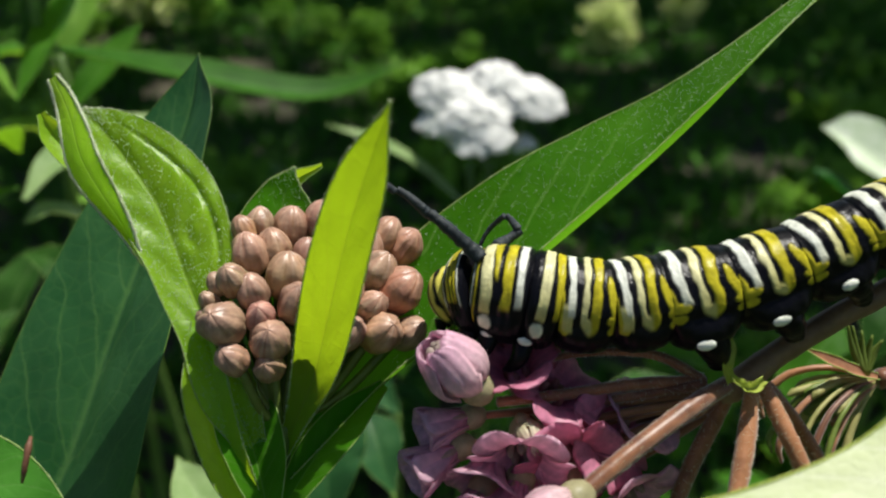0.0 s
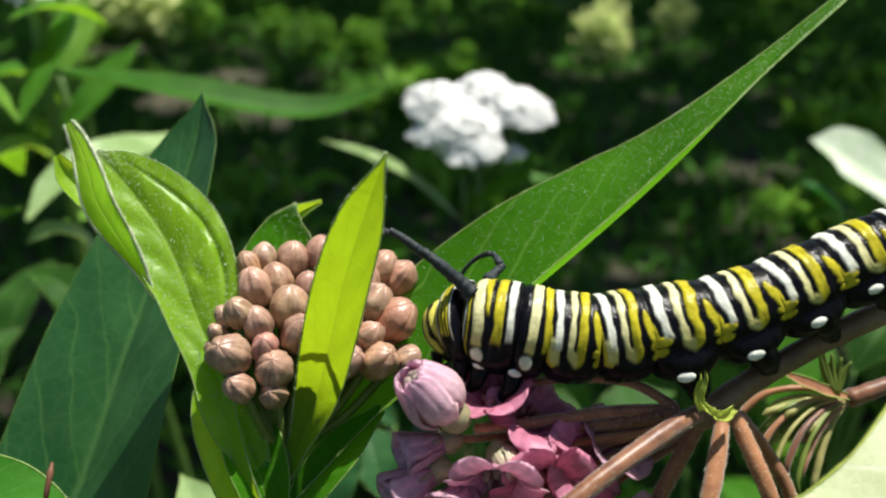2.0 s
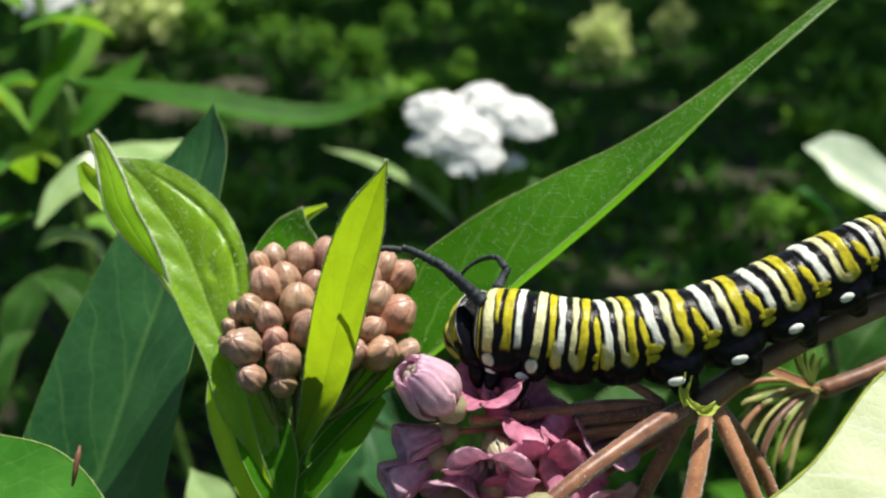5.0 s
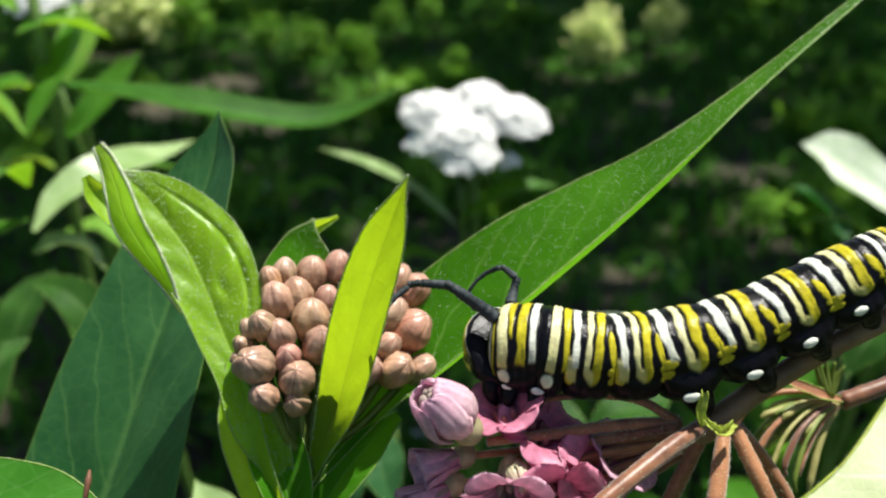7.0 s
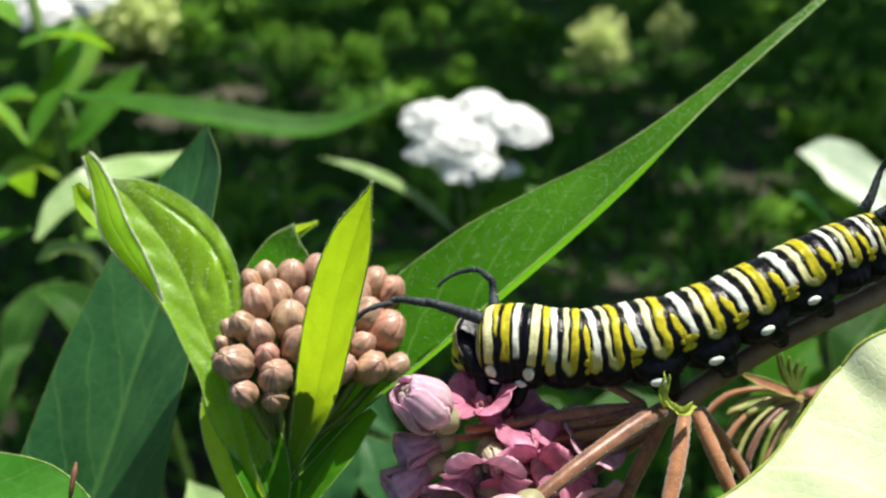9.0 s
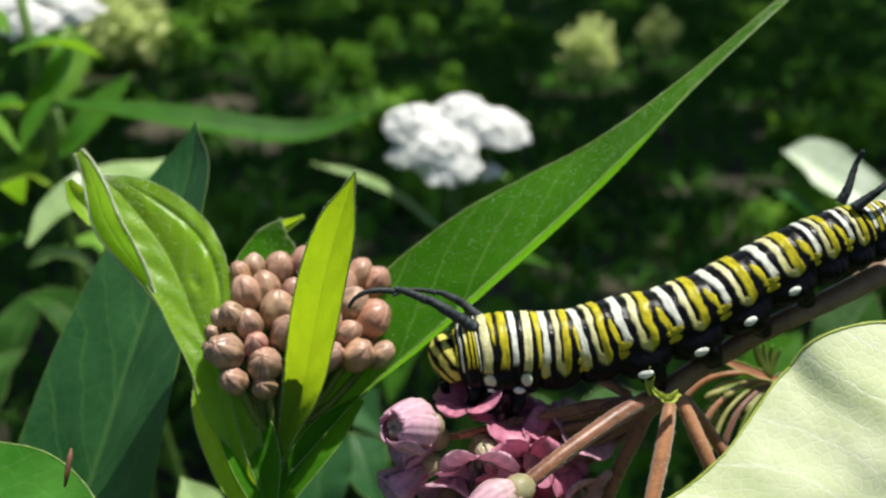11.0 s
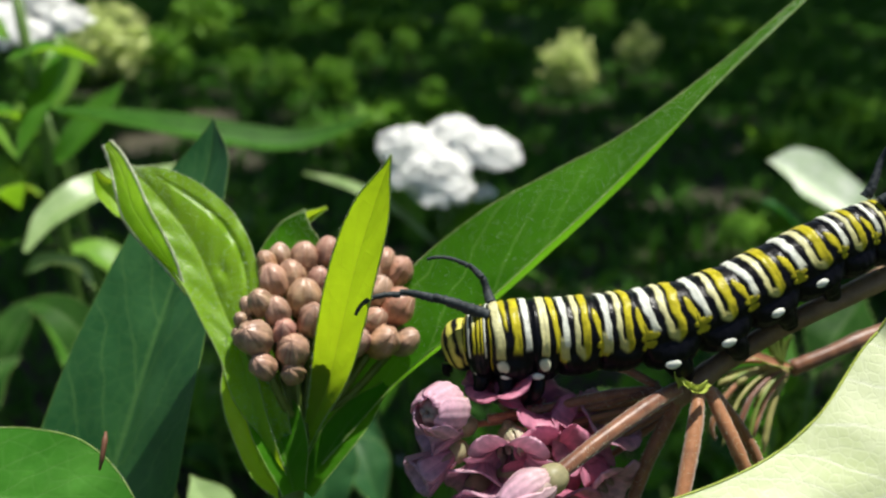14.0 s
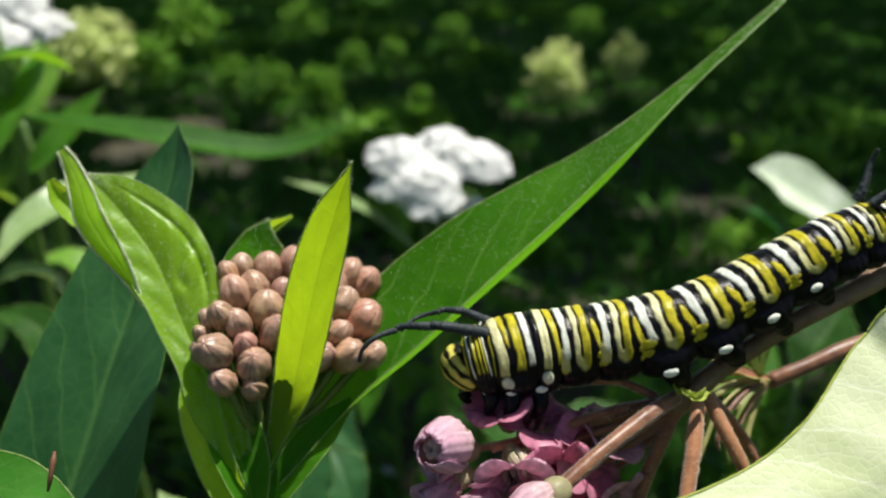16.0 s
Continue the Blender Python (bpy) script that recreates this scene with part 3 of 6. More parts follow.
part("stalk", bm, STEM, near)

# ---- the flower umbel that carries the caterpillar ----
NODE = mm(23.5, 56.2, 558.4)
umbel = thing("milkweed_umbel", NODE, "half-eaten pink milkweed umbel on a brown stalk", "flower umbel")
bm = bmesh.new()
rise = lean(0, 0.0010, 0)
tube(bm, [mm(20.2, 56.1, 557.0), mm(21.9, 56.5, 557.9), mm(25.2, 57.7, 559.3) + rise * 0.6, mm(31.0, 59.4, 561.8) + rise, mm(37.0, 61.5, 563.8) + rise, mm(47.3, 65.4, 567.4) + rise * 0.5, mm(65.6, 72.0, 569.9)], [0.0009, 0.0011, 0.00095, 0.00095, 0.0010, 0.0012, 0.0014], 16, 40, lump=0.12)
root = mm(65.6, 72.0, 569.9)
tube(bm, [root, root + Vector((0.03, 0.01, -0.02)), root + Vector((0.05, 0.02, -0.2)), Vector((root.x + 0.05, root.y + 0.03, -0.01))], [0.0014, 0.0017, 0.0022, 0.003], 14, 30, lump=0.1)
part("stalk", bm, PEDUNCLE, umbel, "brown flower stalk")
PEDICELS = [
    ([mm(18.9, 56.2, 558.5), mm(15.3, 57.0, 560.1), mm(10.4, 57.9, 559.7), mm(5.4, 57.9, 558.6)], [0.00045, 0.0004, 0.00032, 0.0003]),
    ([mm(19.2, 56.2, 558.2), mm(14.4, 56.0, 558.3), mm(8.8, 55.4, 557.8), mm(3.5, 54.3, 557.9)], [0.00058, 0.00052, 0.00048, 0.00042]),
    ([mm(18.8, 55.6, 558.4), mm(14.4, 55.7, 557.4), mm(9.9, 55.8, 556.3), mm(5.4, 56.1, 554.7)], [0.00045, 0.0004, 0.0004, 0.00035]),
    ([mm(19.3, 56.4, 557.7), mm(16.5, 56.7, 555.9), mm(12.5, 56.7, 553.6), mm(9.4, 56.8, 551.4)], [0.00045, 0.0004, 0.0004, 0.00035]),
]
RIGHT_PEDICELS = [
    ([mm(20.4, 55.2, 558.6), mm(17.2, 52.8, 558.2), mm(12.8, 49.5, 557.1), mm(8.7, 46.6, 555.5)], [0.0007, 0.0008, 0.00075, 0.0007]),
    ([mm(21.3, 56.4, 557.6), mm(19.7, 55.0, 554.7), mm(18.1, 53.6, 551.8), mm(16.8, 52.1, 548.5)], [0.0006, 0.0007, 0.0007, 0.0006]),
    ([mm(22.3, 55.2, 558.7), mm(21.5, 52.6, 556.7), mm(20.5, 50.0, 554.5), mm(19.3, 47.0, 551.8)], [0.0006, 0.00075, 0.00075, 0.0007]),
    ([mm(23.1, 55.2, 558.7), mm(23.9, 53.4, 557.1), mm(25.1, 51.2, 554.8), mm(26.6, 49.1, 551.4)], [0.0006, 0.0007, 0.0007, 0.0006]),
    ([mm(23.9, 56.4, 557.7), mm(25.9, 55.4, 555.5), mm(27.9, 54.0, 552.6), mm(29.6, 52.1, 548.5)], [0.0006, 0.0006, 0.0006, 0.0006]),
]
PEDICELS += RIGHT_PEDICELS
pedicels = []
for i, (pts, radii) in enumerate(PEDICELS):
    bm = bmesh.new()
    tube(bm, pts, [r * 0.9 for r in radii], 12, 40, lump=0.08, seed=i * 3)
    pedicels.append(part("pedicel", bm, PEDICEL, umbel))
    hairs(pedicels[-1], 420, 0.00016, 40 + i)
# torn green remnants at the joint
leaf("bract", umbel, [mm(20.3, 54.4, 559.3), mm(19.9, 54.6, 560.6), mm(20.3, 54.9, 561.8), mm(20.1, 55.5, 562.9)], px(5, 8, 11, 1), px(6, 10, 5, 1), lean(0.2, 0.2, -1), BRACT, 0.3, 0.3, 0.6, 0.4, 0.3, n=20, m=5, label="torn yellow-green bract", seed=3, rim=BRACT)
leaf("bract", umbel, [mm(20.4, 54.4, 559.9), mm(20.9, 53.7, 559.6), mm(21.6, 53.4, 559.5), mm(22.5, 53.8, 560.0)], px(5, 9, 13, 9), px(5, 11, 14, 8), lean(0.1, 0.5, -1), BRACT, 0.5, 0.5, 0.9, 0.8, 0.3, n=20, m=6, label="torn yellow-green bract", seed=4, rim=BRACT)


def petal_mesh(length, width, bend, cup, seed, base_colour, tip_colour, wrap=0.0):
    """A thick petal along +Z from the origin, its face towards +X; it bends outwards by bend and is hollow across by cup."""
    n, m = 14, 6
    rnd = random.Random(seed)
    layers = []
    bm = bmesh.new()
    col = bm.verts.layers.float_color.new("pigment")
    for side in (1, -1):
        rows = []
        x = z = 0.0
        for i in range(n + 1):
            u = i / n
            a = bend * u
            x += math.sin(a) * length / n
            z += math.cos(a) * length / n
            hw = width * (0.35 + 1.1 * u - 0.25 * u * u) * (1 if u < 0.75 else math.sqrt(max(0.0, 1 - ((u - 0.75) / 0.27) ** 2)))
            row = []
            for j in range(-m, m + 1):
                v = j / m
                thick = 0.06 * width * (1 - v * v) ** 0.5 * side if abs(v) < 1 and 0 < i < n else 0.0
                hollow = -cup * hw * v * v + 0.02 * width * math.cos(v * 9)
                out = Vector((math.cos(a), 0, -math.sin(a)))
                if wrap:
                    rad = (wrap + x) * (0.55 + 0.45 * math.sin(min(1.0, u * 2.2) * math.pi / 2)) + thick + 0.035 * length * v + 0.012 * length * math.cos(v * 12)
                    ang = v * hw * (1.0 if u > 0.3 else 1.25) / wrap
                    vert = bm.verts.new(Vector((rad * math.cos(ang) - wrap, rad * math.sin(ang), z)))
                else:
                    vert = bm.verts.new(Vector((x, v * hw, z)) + out * (hollow + thick))
                c = Vector(base_colour).lerp(Vector(tip_colour), min(1, u * 1.2)) * (0.9 + 0.12 * math.cos(v * 12) + 0.1 * noise.noise((u * 5, v * 3, seed)))
                vert[col] = (*c, 1)
                row.append(vert)
            rows.append(row)
        layers.append(rows)
    for s, rows in enumerate(layers):
        for i in range(n):
            for j in range(2 * m):
                q = (rows[i][j], rows[i][j + 1], rows[i + 1][j + 1], rows[i + 1][j])
                bm.faces.new(q if s else tuple(reversed(q)))
    bmesh.ops.remove_doubles(bm, verts=bm.verts, dist=1e-6)
    return bm


def floret(parent, at, axis, size, bend, cup, tones, seed, petals=5, label="pink milkweed floret", start=0.26, spin=0.0, broad=0.52, closed=False):
    """A floret: a small green receptacle with a crown and five petals round the axis."""
    frame_m = Matrix.Translation(at) @ Vector(axis).normalized().to_track_quat("Z", "Y").to_matrix().to_4x4() @ Matrix.Rotation(spin, 4, "Z")
    bm = bmesh.new()
    col = bm.verts.layers.float_color.new("pigment")
    bmesh.ops.create_uvsphere(bm, u_segments=14, v_segments=8, radius=size * 0.30)
    for v in bm.verts:
        v.co.z *= 1.2
        v[col] = (0.50, 0.46, 0.26, 1)
    for k in range(5):
        a = 2 * math.pi * (k + 0.5) / 5
        ret = bmesh.ops.create_uvsphere(bm, u_segments=8, v_segments=6, radius=size * 0.13)
        for v in ret["verts"]:
            if closed:
                v.co = Vector((v.co.x * 1.25, v.co.y * 1.25, v.co.z * 3.6)) + Vector((math.cos(a), math.sin(a), 0)) * size * (0.21 - 0.12 * v.co.z / (size * 0.13)) + Vector((0, 0, size * 0.66))
            else:
                v.co = Vector((v.co.x * 0.8, v.co.y * 0.8, v.co.z * 2.1)) + Vector((math.cos(a) * size * 0.22, math.sin(a) * size * 0.22, size * 0.40))
            v[col] = (*tones[2], 1)
    bm.transform(frame_m)
    head = part("floret", bm, PETAL, parent, label, pivot=at)
    for k in range(petals):
        a = 2 * math.pi * k / petals
        bm = petal_mesh(size * 1.15, size * broad, bend, cup, seed + k, tones[0], tones[1], size * start if closed else 0.0)
        bm.transform(frame_m @ Matrix.Rotation(a, 4, "Z") @ Matrix.Translation((size * start, 0, 0)) @ Matrix.Rotation(0.0, 4, "Y"))
        part("petal", bm, PETAL, head)
    return head


ROSE = ((0.76, 0.27, 0.41), (0.90, 0.57, 0.70), (0.46, 0.30, 0.24))
PALE = ((0.92, 0.68, 0.68), (0.94, 0.60, 0.74), (0.58, 0.46, 0.40))
DEEP = ((0.62, 0.14, 0.25), (0.80, 0.32, 0.46), (0.40, 0.16, 0.16))
MAUVE = ((0.74, 0.31, 0.43), (0.88, 0.56, 0.68), (0.44, 0.32, 0.26))
big_floret = floret(umbel, mm(1.9, 53.9, 559.5), lean(-0.62, 0.66, -0.42), 0.0044, -0.50, 0.28, PALE, 11, label="large pale pink floret, half closed", start=0.56, broad=0.48, closed=True)
floret(umbel, mm(8.4, 46.3, 555.5), lean(-0.75, -0.35, -0.35), 0.0042, -0.45, 0.28, PALE, 201, label="pale pink floret, half closed", start=0.46, broad=0.42, closed=True)
florets = []
for i, (where, axis, size, bend, tones) in enumerate((
        (mm(5.5, 56.4, 557.6), lean(-0.2, 0.6, -0.4), 0.0034, 1.6, DEEP),
        (mm(7.2, 56.2, 556.0), lean(0.3, 0.6, -0.5), 0.0036, 2.0, DEEP),
        (mm(5.4, 53.3, 555.8), lean(-0.1, -0.6, -0.6), 0.0036, 1.9, MAUVE),
        (mm(8.1, 54.6, 553.9), lean(0.2, -0.4, -0.7), 0.0040, 2.0, DEEP),
        (mm(10.5, 55.5, 553.4), lean(0.5, 0.2, -0.6), 0.0038, 2.0, DEEP),
        (mm(13.0, 56.4, 552.9), lean(0.5, 0.6, -0.5), 0.0036, 1.4, ROSE),
        (mm(1.6, 54.6, 556.2), lean(-0.8, -0.2, -0.3), 0.0034, 0.5, MAUVE),
        (mm(0.7, 53.2, 554.5), lean(-0.8, -0.4, -0.4), 0.0036, 0.4, MAUVE),
        (mm(3.4, 53.6, 554.1), lean(-0.3, -0.7, -0.5), 0.0034, 1.2, MAUVE),
        (mm(5.2, 51.9, 552.8), lean(-0.3, -0.8, -0.5), 0.0040, 1.6, ROSE),
        (mm(8.8, 52.7, 552.1), lean(0.1, -0.8, -0.5), 0.0040, 1.8, DEEP),
        (mm(12.8, 54.4, 551.1), lean(0.4, -0.5, -0.5), 0.0036, 1.8, MAUVE),
        (mm(2.5, 51.5, 552.0), lean(-0.5, -0.7, -0.5), 0.0040, 1.2, MAUVE))):
    florets.append(floret(umbel, where, axis, size, bend, 0.3, tones, 31 + 7 * i, spin=i * 1.1, start=0.2))
    bm = bmesh.new()
    tube(bm, [NODE + lean(-1, -0.6, 0.3) * 0.0015, NODE.lerp(where, 0.55) + lean(0, -0.0006, 0.0015), where], [0.0004, 0.00035, 0.0003], 8, 14, lump=0.15, seed=i)
    pedicels.append(part("pedicel", bm, PEDICEL, umbel))

cream_bud = floret(umbel, mm(5.4, 53.3, 556.6), lean(0.35, -0.55, -0.6), 0.0023, -0.5, 0.28, ((0.72, 0.72, 0.42), (0.88, 0.74, 0.62), (0.6, 0.56, 0.36)), 301, label="small cream-coloured closed floret", start=0.5, broad=0.42, closed=True)
florets.append(cream_bud)

# ---- wilted cluster behind the umbel ----
spent = thing("wilted_umbel", mm(40.7, 70.5, 550.1), "wilted umbel of thin yellow-green stalks", "flower umbel")
bm = bmesh.new()
tube(bm, [mm(39.8, 70.6, 550.2), mm(43.8, 71.2, 551.6), mm(51.2, 73.1, 553.4), mm(66.7, 77.6, 553.4)], [0.0009, 0.0008, 0.0009, 0.001], 12, 20, lump=0.15)
root = mm(66.7, 77.6, 553.4)
tube(bm, [root, root + Vector((0.02, 0.0, -0.1)), Vector((root.x + 0.03, root.y, -0.01))], [0.001, 0.0015, 0.002], 10, 20)
part("stalk", bm, PEDICEL, spent, "reddish brown stalk")
rnd = random.Random(5)
for i in range(26):
    a = radians(180 + 62 * (i / 25) + rnd.uniform(-8, 8))
    ln = rnd.uniform(120, 215) * 0.0000565 * (1.0 if a < 3.7 else 0.85)
    o = mm(39.8, 70.6, 550.2)
    d = lean(math.cos(a), math.sin(a) * 0.75 + 0.1, rnd.uniform(-0.5, 0.3)) * ln
    sag = rnd.uniform(0.05, 0.28) * ln
    bm = bmesh.new()
    pts = [o, o + d * 0.35 + lean(0, sag * 0.25, 0), o + d * 0.7 - lean(0, sag * 0.1, 0), o + d * 0.92 - lean(0, sag, 0), o + d * (1.0 if i % 2 else 0.9) - lean(0, sag * 1.6, 0)]
    fatness = rnd.uniform(0.55, 1.0)
    tube(bm, pts, [0.00030 * fatness, 0.00032 * fatness, 0.00038 * fatness, 0.00042 * fatness, 0.00015], 8, 18, lump=0.35, seed=i)
    part("pedicel", bm, PEDICEL if i % 6 == 0 else (STRAW if i % 2 else GREEN_PED), spent)
leaf("sepal", spent, [mm(39.3, 69.8, 551.0), mm(36.9, 69.6, 551.7), mm(34.2, 69.6, 552.9), mm(32.2, 70.1, 553.9)], px(8, 16, 14, 1), px(8, 16, 14, 1), lean(0, 0.7, -0.7), PEDICEL, 0.3, 0.3, 0.5, 0.5, 0.1, n=18, m=5, label="dry reddish brown sepal", seed=5)
for i in range(5):
    a = radians(60 + 25 * i)
    bm = bmesh.new()
    o = mm(38.3, 69.9, 551.2)
    tube(bm, [o, o + lean(math.cos(a) * 0.0012, 0.002, 0), o + lean(math.cos(a) * 0.0022, 0.0032 + 0.0004 * i, -0.0005)], [0.0003, 0.00035, 0.0001], 7, 8)
    part("bract", bm, GREEN_PED, spent)

# ---- the caterpillar ----
CAT = mm(20.3, 58.6, 563.7)
caterpillar = thing("caterpillar", CAT, "black, white and yellow striped caterpillar crawling on the umbel", "caterpillar")
RADIUS = 0.00340
BLACKC, WHITEC, YELLOWC = Vector((0.004, 0.004, 0.006)), Vector((0.72, 0.74, 0.64)), Vector((0.47, 0.41, 0.022))
CREAM = Vector((0.66, 0.63, 0.34))


def band(x, lo, hi, soft=0.02):
    a = min(1.0, max(0.0, (x - lo) / soft + 0.5))
    b = min(1.0, max(0.0, (hi - x) / soft + 0.5))
    return a * b


def blob(x, deg, cx, cd, rx, rd):
    """A rounded spot of pigment."""
    return min(1.0, max(0.0, (1.15 - ((x - cx) / rx) ** 2 - ((deg - cd) / rd) ** 2) / 0.3))


def stripes(k, s, deg, seed):
    """Pigment of segment k at s (0 front, 1 rear) and the angle from the back's crest."""
    deg *= 1.0 + 0.13 * min(1.0, max(0.0, (k - 3.5) / 3))
    wob = 0.06 * noise.noise((deg * 0.022, seed * 3.1, k)) + 0.02 * noise.noise((deg * 0.07, seed, s * 3))
    x = s + wob
    end = 5 * noise.noise((s * 2.5, k, seed))
    fat = 0.025 * noise.noise((deg * 0.05, seed * 1.7, 8.0))
    low = min(1.0, max(0.0, (deg - 55) / 45))
    cream = 0.0
    if k == 0:
        white = max(band(x, 0.10, 0.20), band(x, 0.90, 0.97)) * band(deg, -200, 100 + end, 6)
        yellow = max(band(x, -0.10, -0.02), band(x, -0.33, -0.22), band(x, 0.36, 0.50), band(x, 0.58, 0.70), band(x, 0.76, 0.85) * band(deg, 30, 300, 8)) * band(deg, -200, 92 + end, 6)
        cream = band(x, 0.36, 0.44) * band(deg, -200, 50, 20)
    elif k == 1:
        white = band(x, 0.80 + fat, 0.95) * band(deg, -200, 90 + end, 6)
        cream = band(x, 0.03 + 0.0006 * deg, 0.24 + 0.0008 * deg + fat) * band(deg, -200, 101 + end, 6)
        yellow = max(band(x, 0.52 + fat, 0.72) * band(deg, -200, 96 + end, 6), band(x, 0.24 + 0.002 * deg, 0.40 + 0.0004 * deg) * band(deg, -200, 58, 8))
        white = max(white, blob(x, deg, 0.23, 113, 0.14, 8), band(x, -0.14, -0.10))
        yellow = max(yellow, band(x, -0.06, -0.015), band(x, -0.22, -0.18))
    elif k == 2:
        white = blob(x, deg, 0.42, 112, 0.22, 8)
        cream = band(x, 0.30 - fat, 0.62 + fat) * band(deg, -200, 100 + end, 6)
        yellow = band(x, 0.68 + 0.002 * deg, 0.97 + 0.001 * deg) * band(deg, -200, 97, 6)
    elif k >= 11:
        white = max(band(x, 0.08, 0.24), band(x, 0.55, 0.68)) * band(deg, -200, 82 + end, 6)
        yellow = max(band(x, 0.30, 0.46), band(x, 0.76, 0.92)) * band(deg, -200, 92 + end, 6)
    else:
        taper = 0.0006 * max(0.0, deg - 20)
        xx = x - 1.0 if x > 0.82 else x
        first = k == 3
        white = band(x, 0.085 + taper * 1.2 - fat, 0.235 + taper * 0.7 + fat) * band(deg, -200, 88 + end, 6)
        cream = band(x, 0.395 - fat, 0.52 - taper * 0.3 + fat) * band(deg, -200, 99 + end, 6)
        yellow = band(x, 0.595 - taper * 0.3, 0.765 - taper * 0.5 + fat) * band(deg, -200, 101 + end, 6)
        # the two join in a hook low on the side
        hook = band(x, 0.40, 0.76 - 0.0012 * max(0.0, deg - 90)) * band(deg, 92 + end, 110 + end - 10 * ((x - 0.58) / 0.18) ** 2, 6)
        yellow = max(yellow, hook * band(x, 0.54, 0.9, 0.06))
        cream = max(cream, hook * band(x, 0.3, 0.60, 0.06))
        # spur in front of the white band, and the two small bars under it
        top = 60 if first else 68
        patch = blob(xx - 0.0024 * (deg - top), deg, -0.05, top, 0.075, 26)
        bar = max(blob(xx, deg, 0.07, 93 + end * 0.5, 0.165, 7.5), blob(xx, deg, 0.05, 108 + end, 0.125, 6.5))
        if k in (3, 4):
            bar = max(bar, band(xx, -0.02, 0.21) * band(deg, 84, 108 + end, 5))
            cream = max(cream, band(xx, 0.04, 0.24) * band(deg, 76, 108 + end, 6))
        yellow = max(yellow, patch, bar)
    c = BLACKC.lerp(YELLOWC * (0.92 + 0.3 * noise.noise((s * 9, deg * 0.05, seed))), min(1, yellow))
    c = c.lerp(CREAM.lerp(YELLOWC, 0.55 * low) * (0.95 + 0.2 * noise.noise((s * 8, deg * 0.04, seed + 2))), min(1, cream))
    c = c.lerp(WHITEC.lerp(CREAM, 0.6 * low) * (0.95 + 0.15 * noise.noise((s * 8, deg * 0.04, seed + 4))), min(1, white))
    return c, min(1.0, max(white, yellow, cream))


def segment_mesh(k, length, r0, r1, seed):
    """A body ring along +X, crest towards +Z, slightly overlapping its neighbours."""
    bm = bmesh.new()
    col = bm.verts.layers.float_color.new("pigment")
    n, sides = 64, 160
    rows = []
    last = k == 12
    for i in range(n + 1):
        first = (-0.54, -0.27, -0.12)[min(k, 2)]
        s = first + (1.12 - first) * i / n
        sc = min(1.0, max(0.0, s))
        over = min(1.0, max(0.0, -s, s - 1.0) / 0.12)
        r = (r0 + (r1 - r0) * sc) * (1.0 - 0.035 * (2 * sc - 1) ** 4 - 0.10 * over)
        r *= 1.0 + 0.005 * math.cos(sc * 2 * math.pi * 5 + k)
        if k == 0 and s < 0.45:
            r *= math.sqrt(max(0.0004, 1 - (0.45 - s) ** 2)) / (1.0 - 0.10 * over)
        if k == 1 and s < 0.1:
            r *= math.sqrt(max(0.0004, 1 - ((0.1 - s) / 0.37) ** 2)) / (1.0 - 0.10 * over)
        if last:
            r *= math.sqrt(max(0.02, 1 - max(0.0, (s - 0.25) / 0.88) ** 2))
        row = []
        for q in range(sides):
            th = 2 * math.pi * q / sides
            deg = abs(math.degrees(math.atan2(math.sin(th), math.cos(th))))
            c, raised = stripes(k, sc if k > 1 else s, deg, seed + (0 if math.sin(th) > 0 else 17))
            if k > 1 and over > 0.3:
                c, raised = BLACKC, 0.0
            belly = 1.0 + (0.13 if k < 5 else 0.30) * min(1.0, max(0.0, (deg - 104) / 22)) * math.sin(math.pi * min(1.0, max(0.0, sc))) ** 0.5
            fold = 0.045 * math.exp(-((deg - 118) / 12) ** 2)
            rr = r * belly * (1 + 0.022 * raised + fold * math.sin(sc * math.pi) + 0.012 * noise.noise((s * 7, math.cos(th) * 3 + seed, math.sin(th) * 3)))
            v = bm.verts.new(Vector((s * length, math.sin(th) * rr, math.cos(th) * rr)))
            v[col] = (*c, 1)
            row.append(v)
        rows.append(row)
    for a, b in zip(rows, rows[1:]):
        for q in range(sides):
            bm.faces.new((a[q], b[q], b[(q + 1) % sides], a[(q + 1) % sides]))
    bm.faces.new(rows[0])
    bm.faces.new(list(reversed(rows[-1])))
    return bm


def ring(name, bm, material, parent, label=""):
    """A keyed part, modelled round its own origin."""
    me = bpy.data.meshes.new(name)
    for f in bm.faces:
        f.smooth = True
    bm.to_mesh(me)
    bm.free()
    me.materials.append(material)
    ob = new(name, me)
    ob.parent = parent
    return tagged(ob, label)


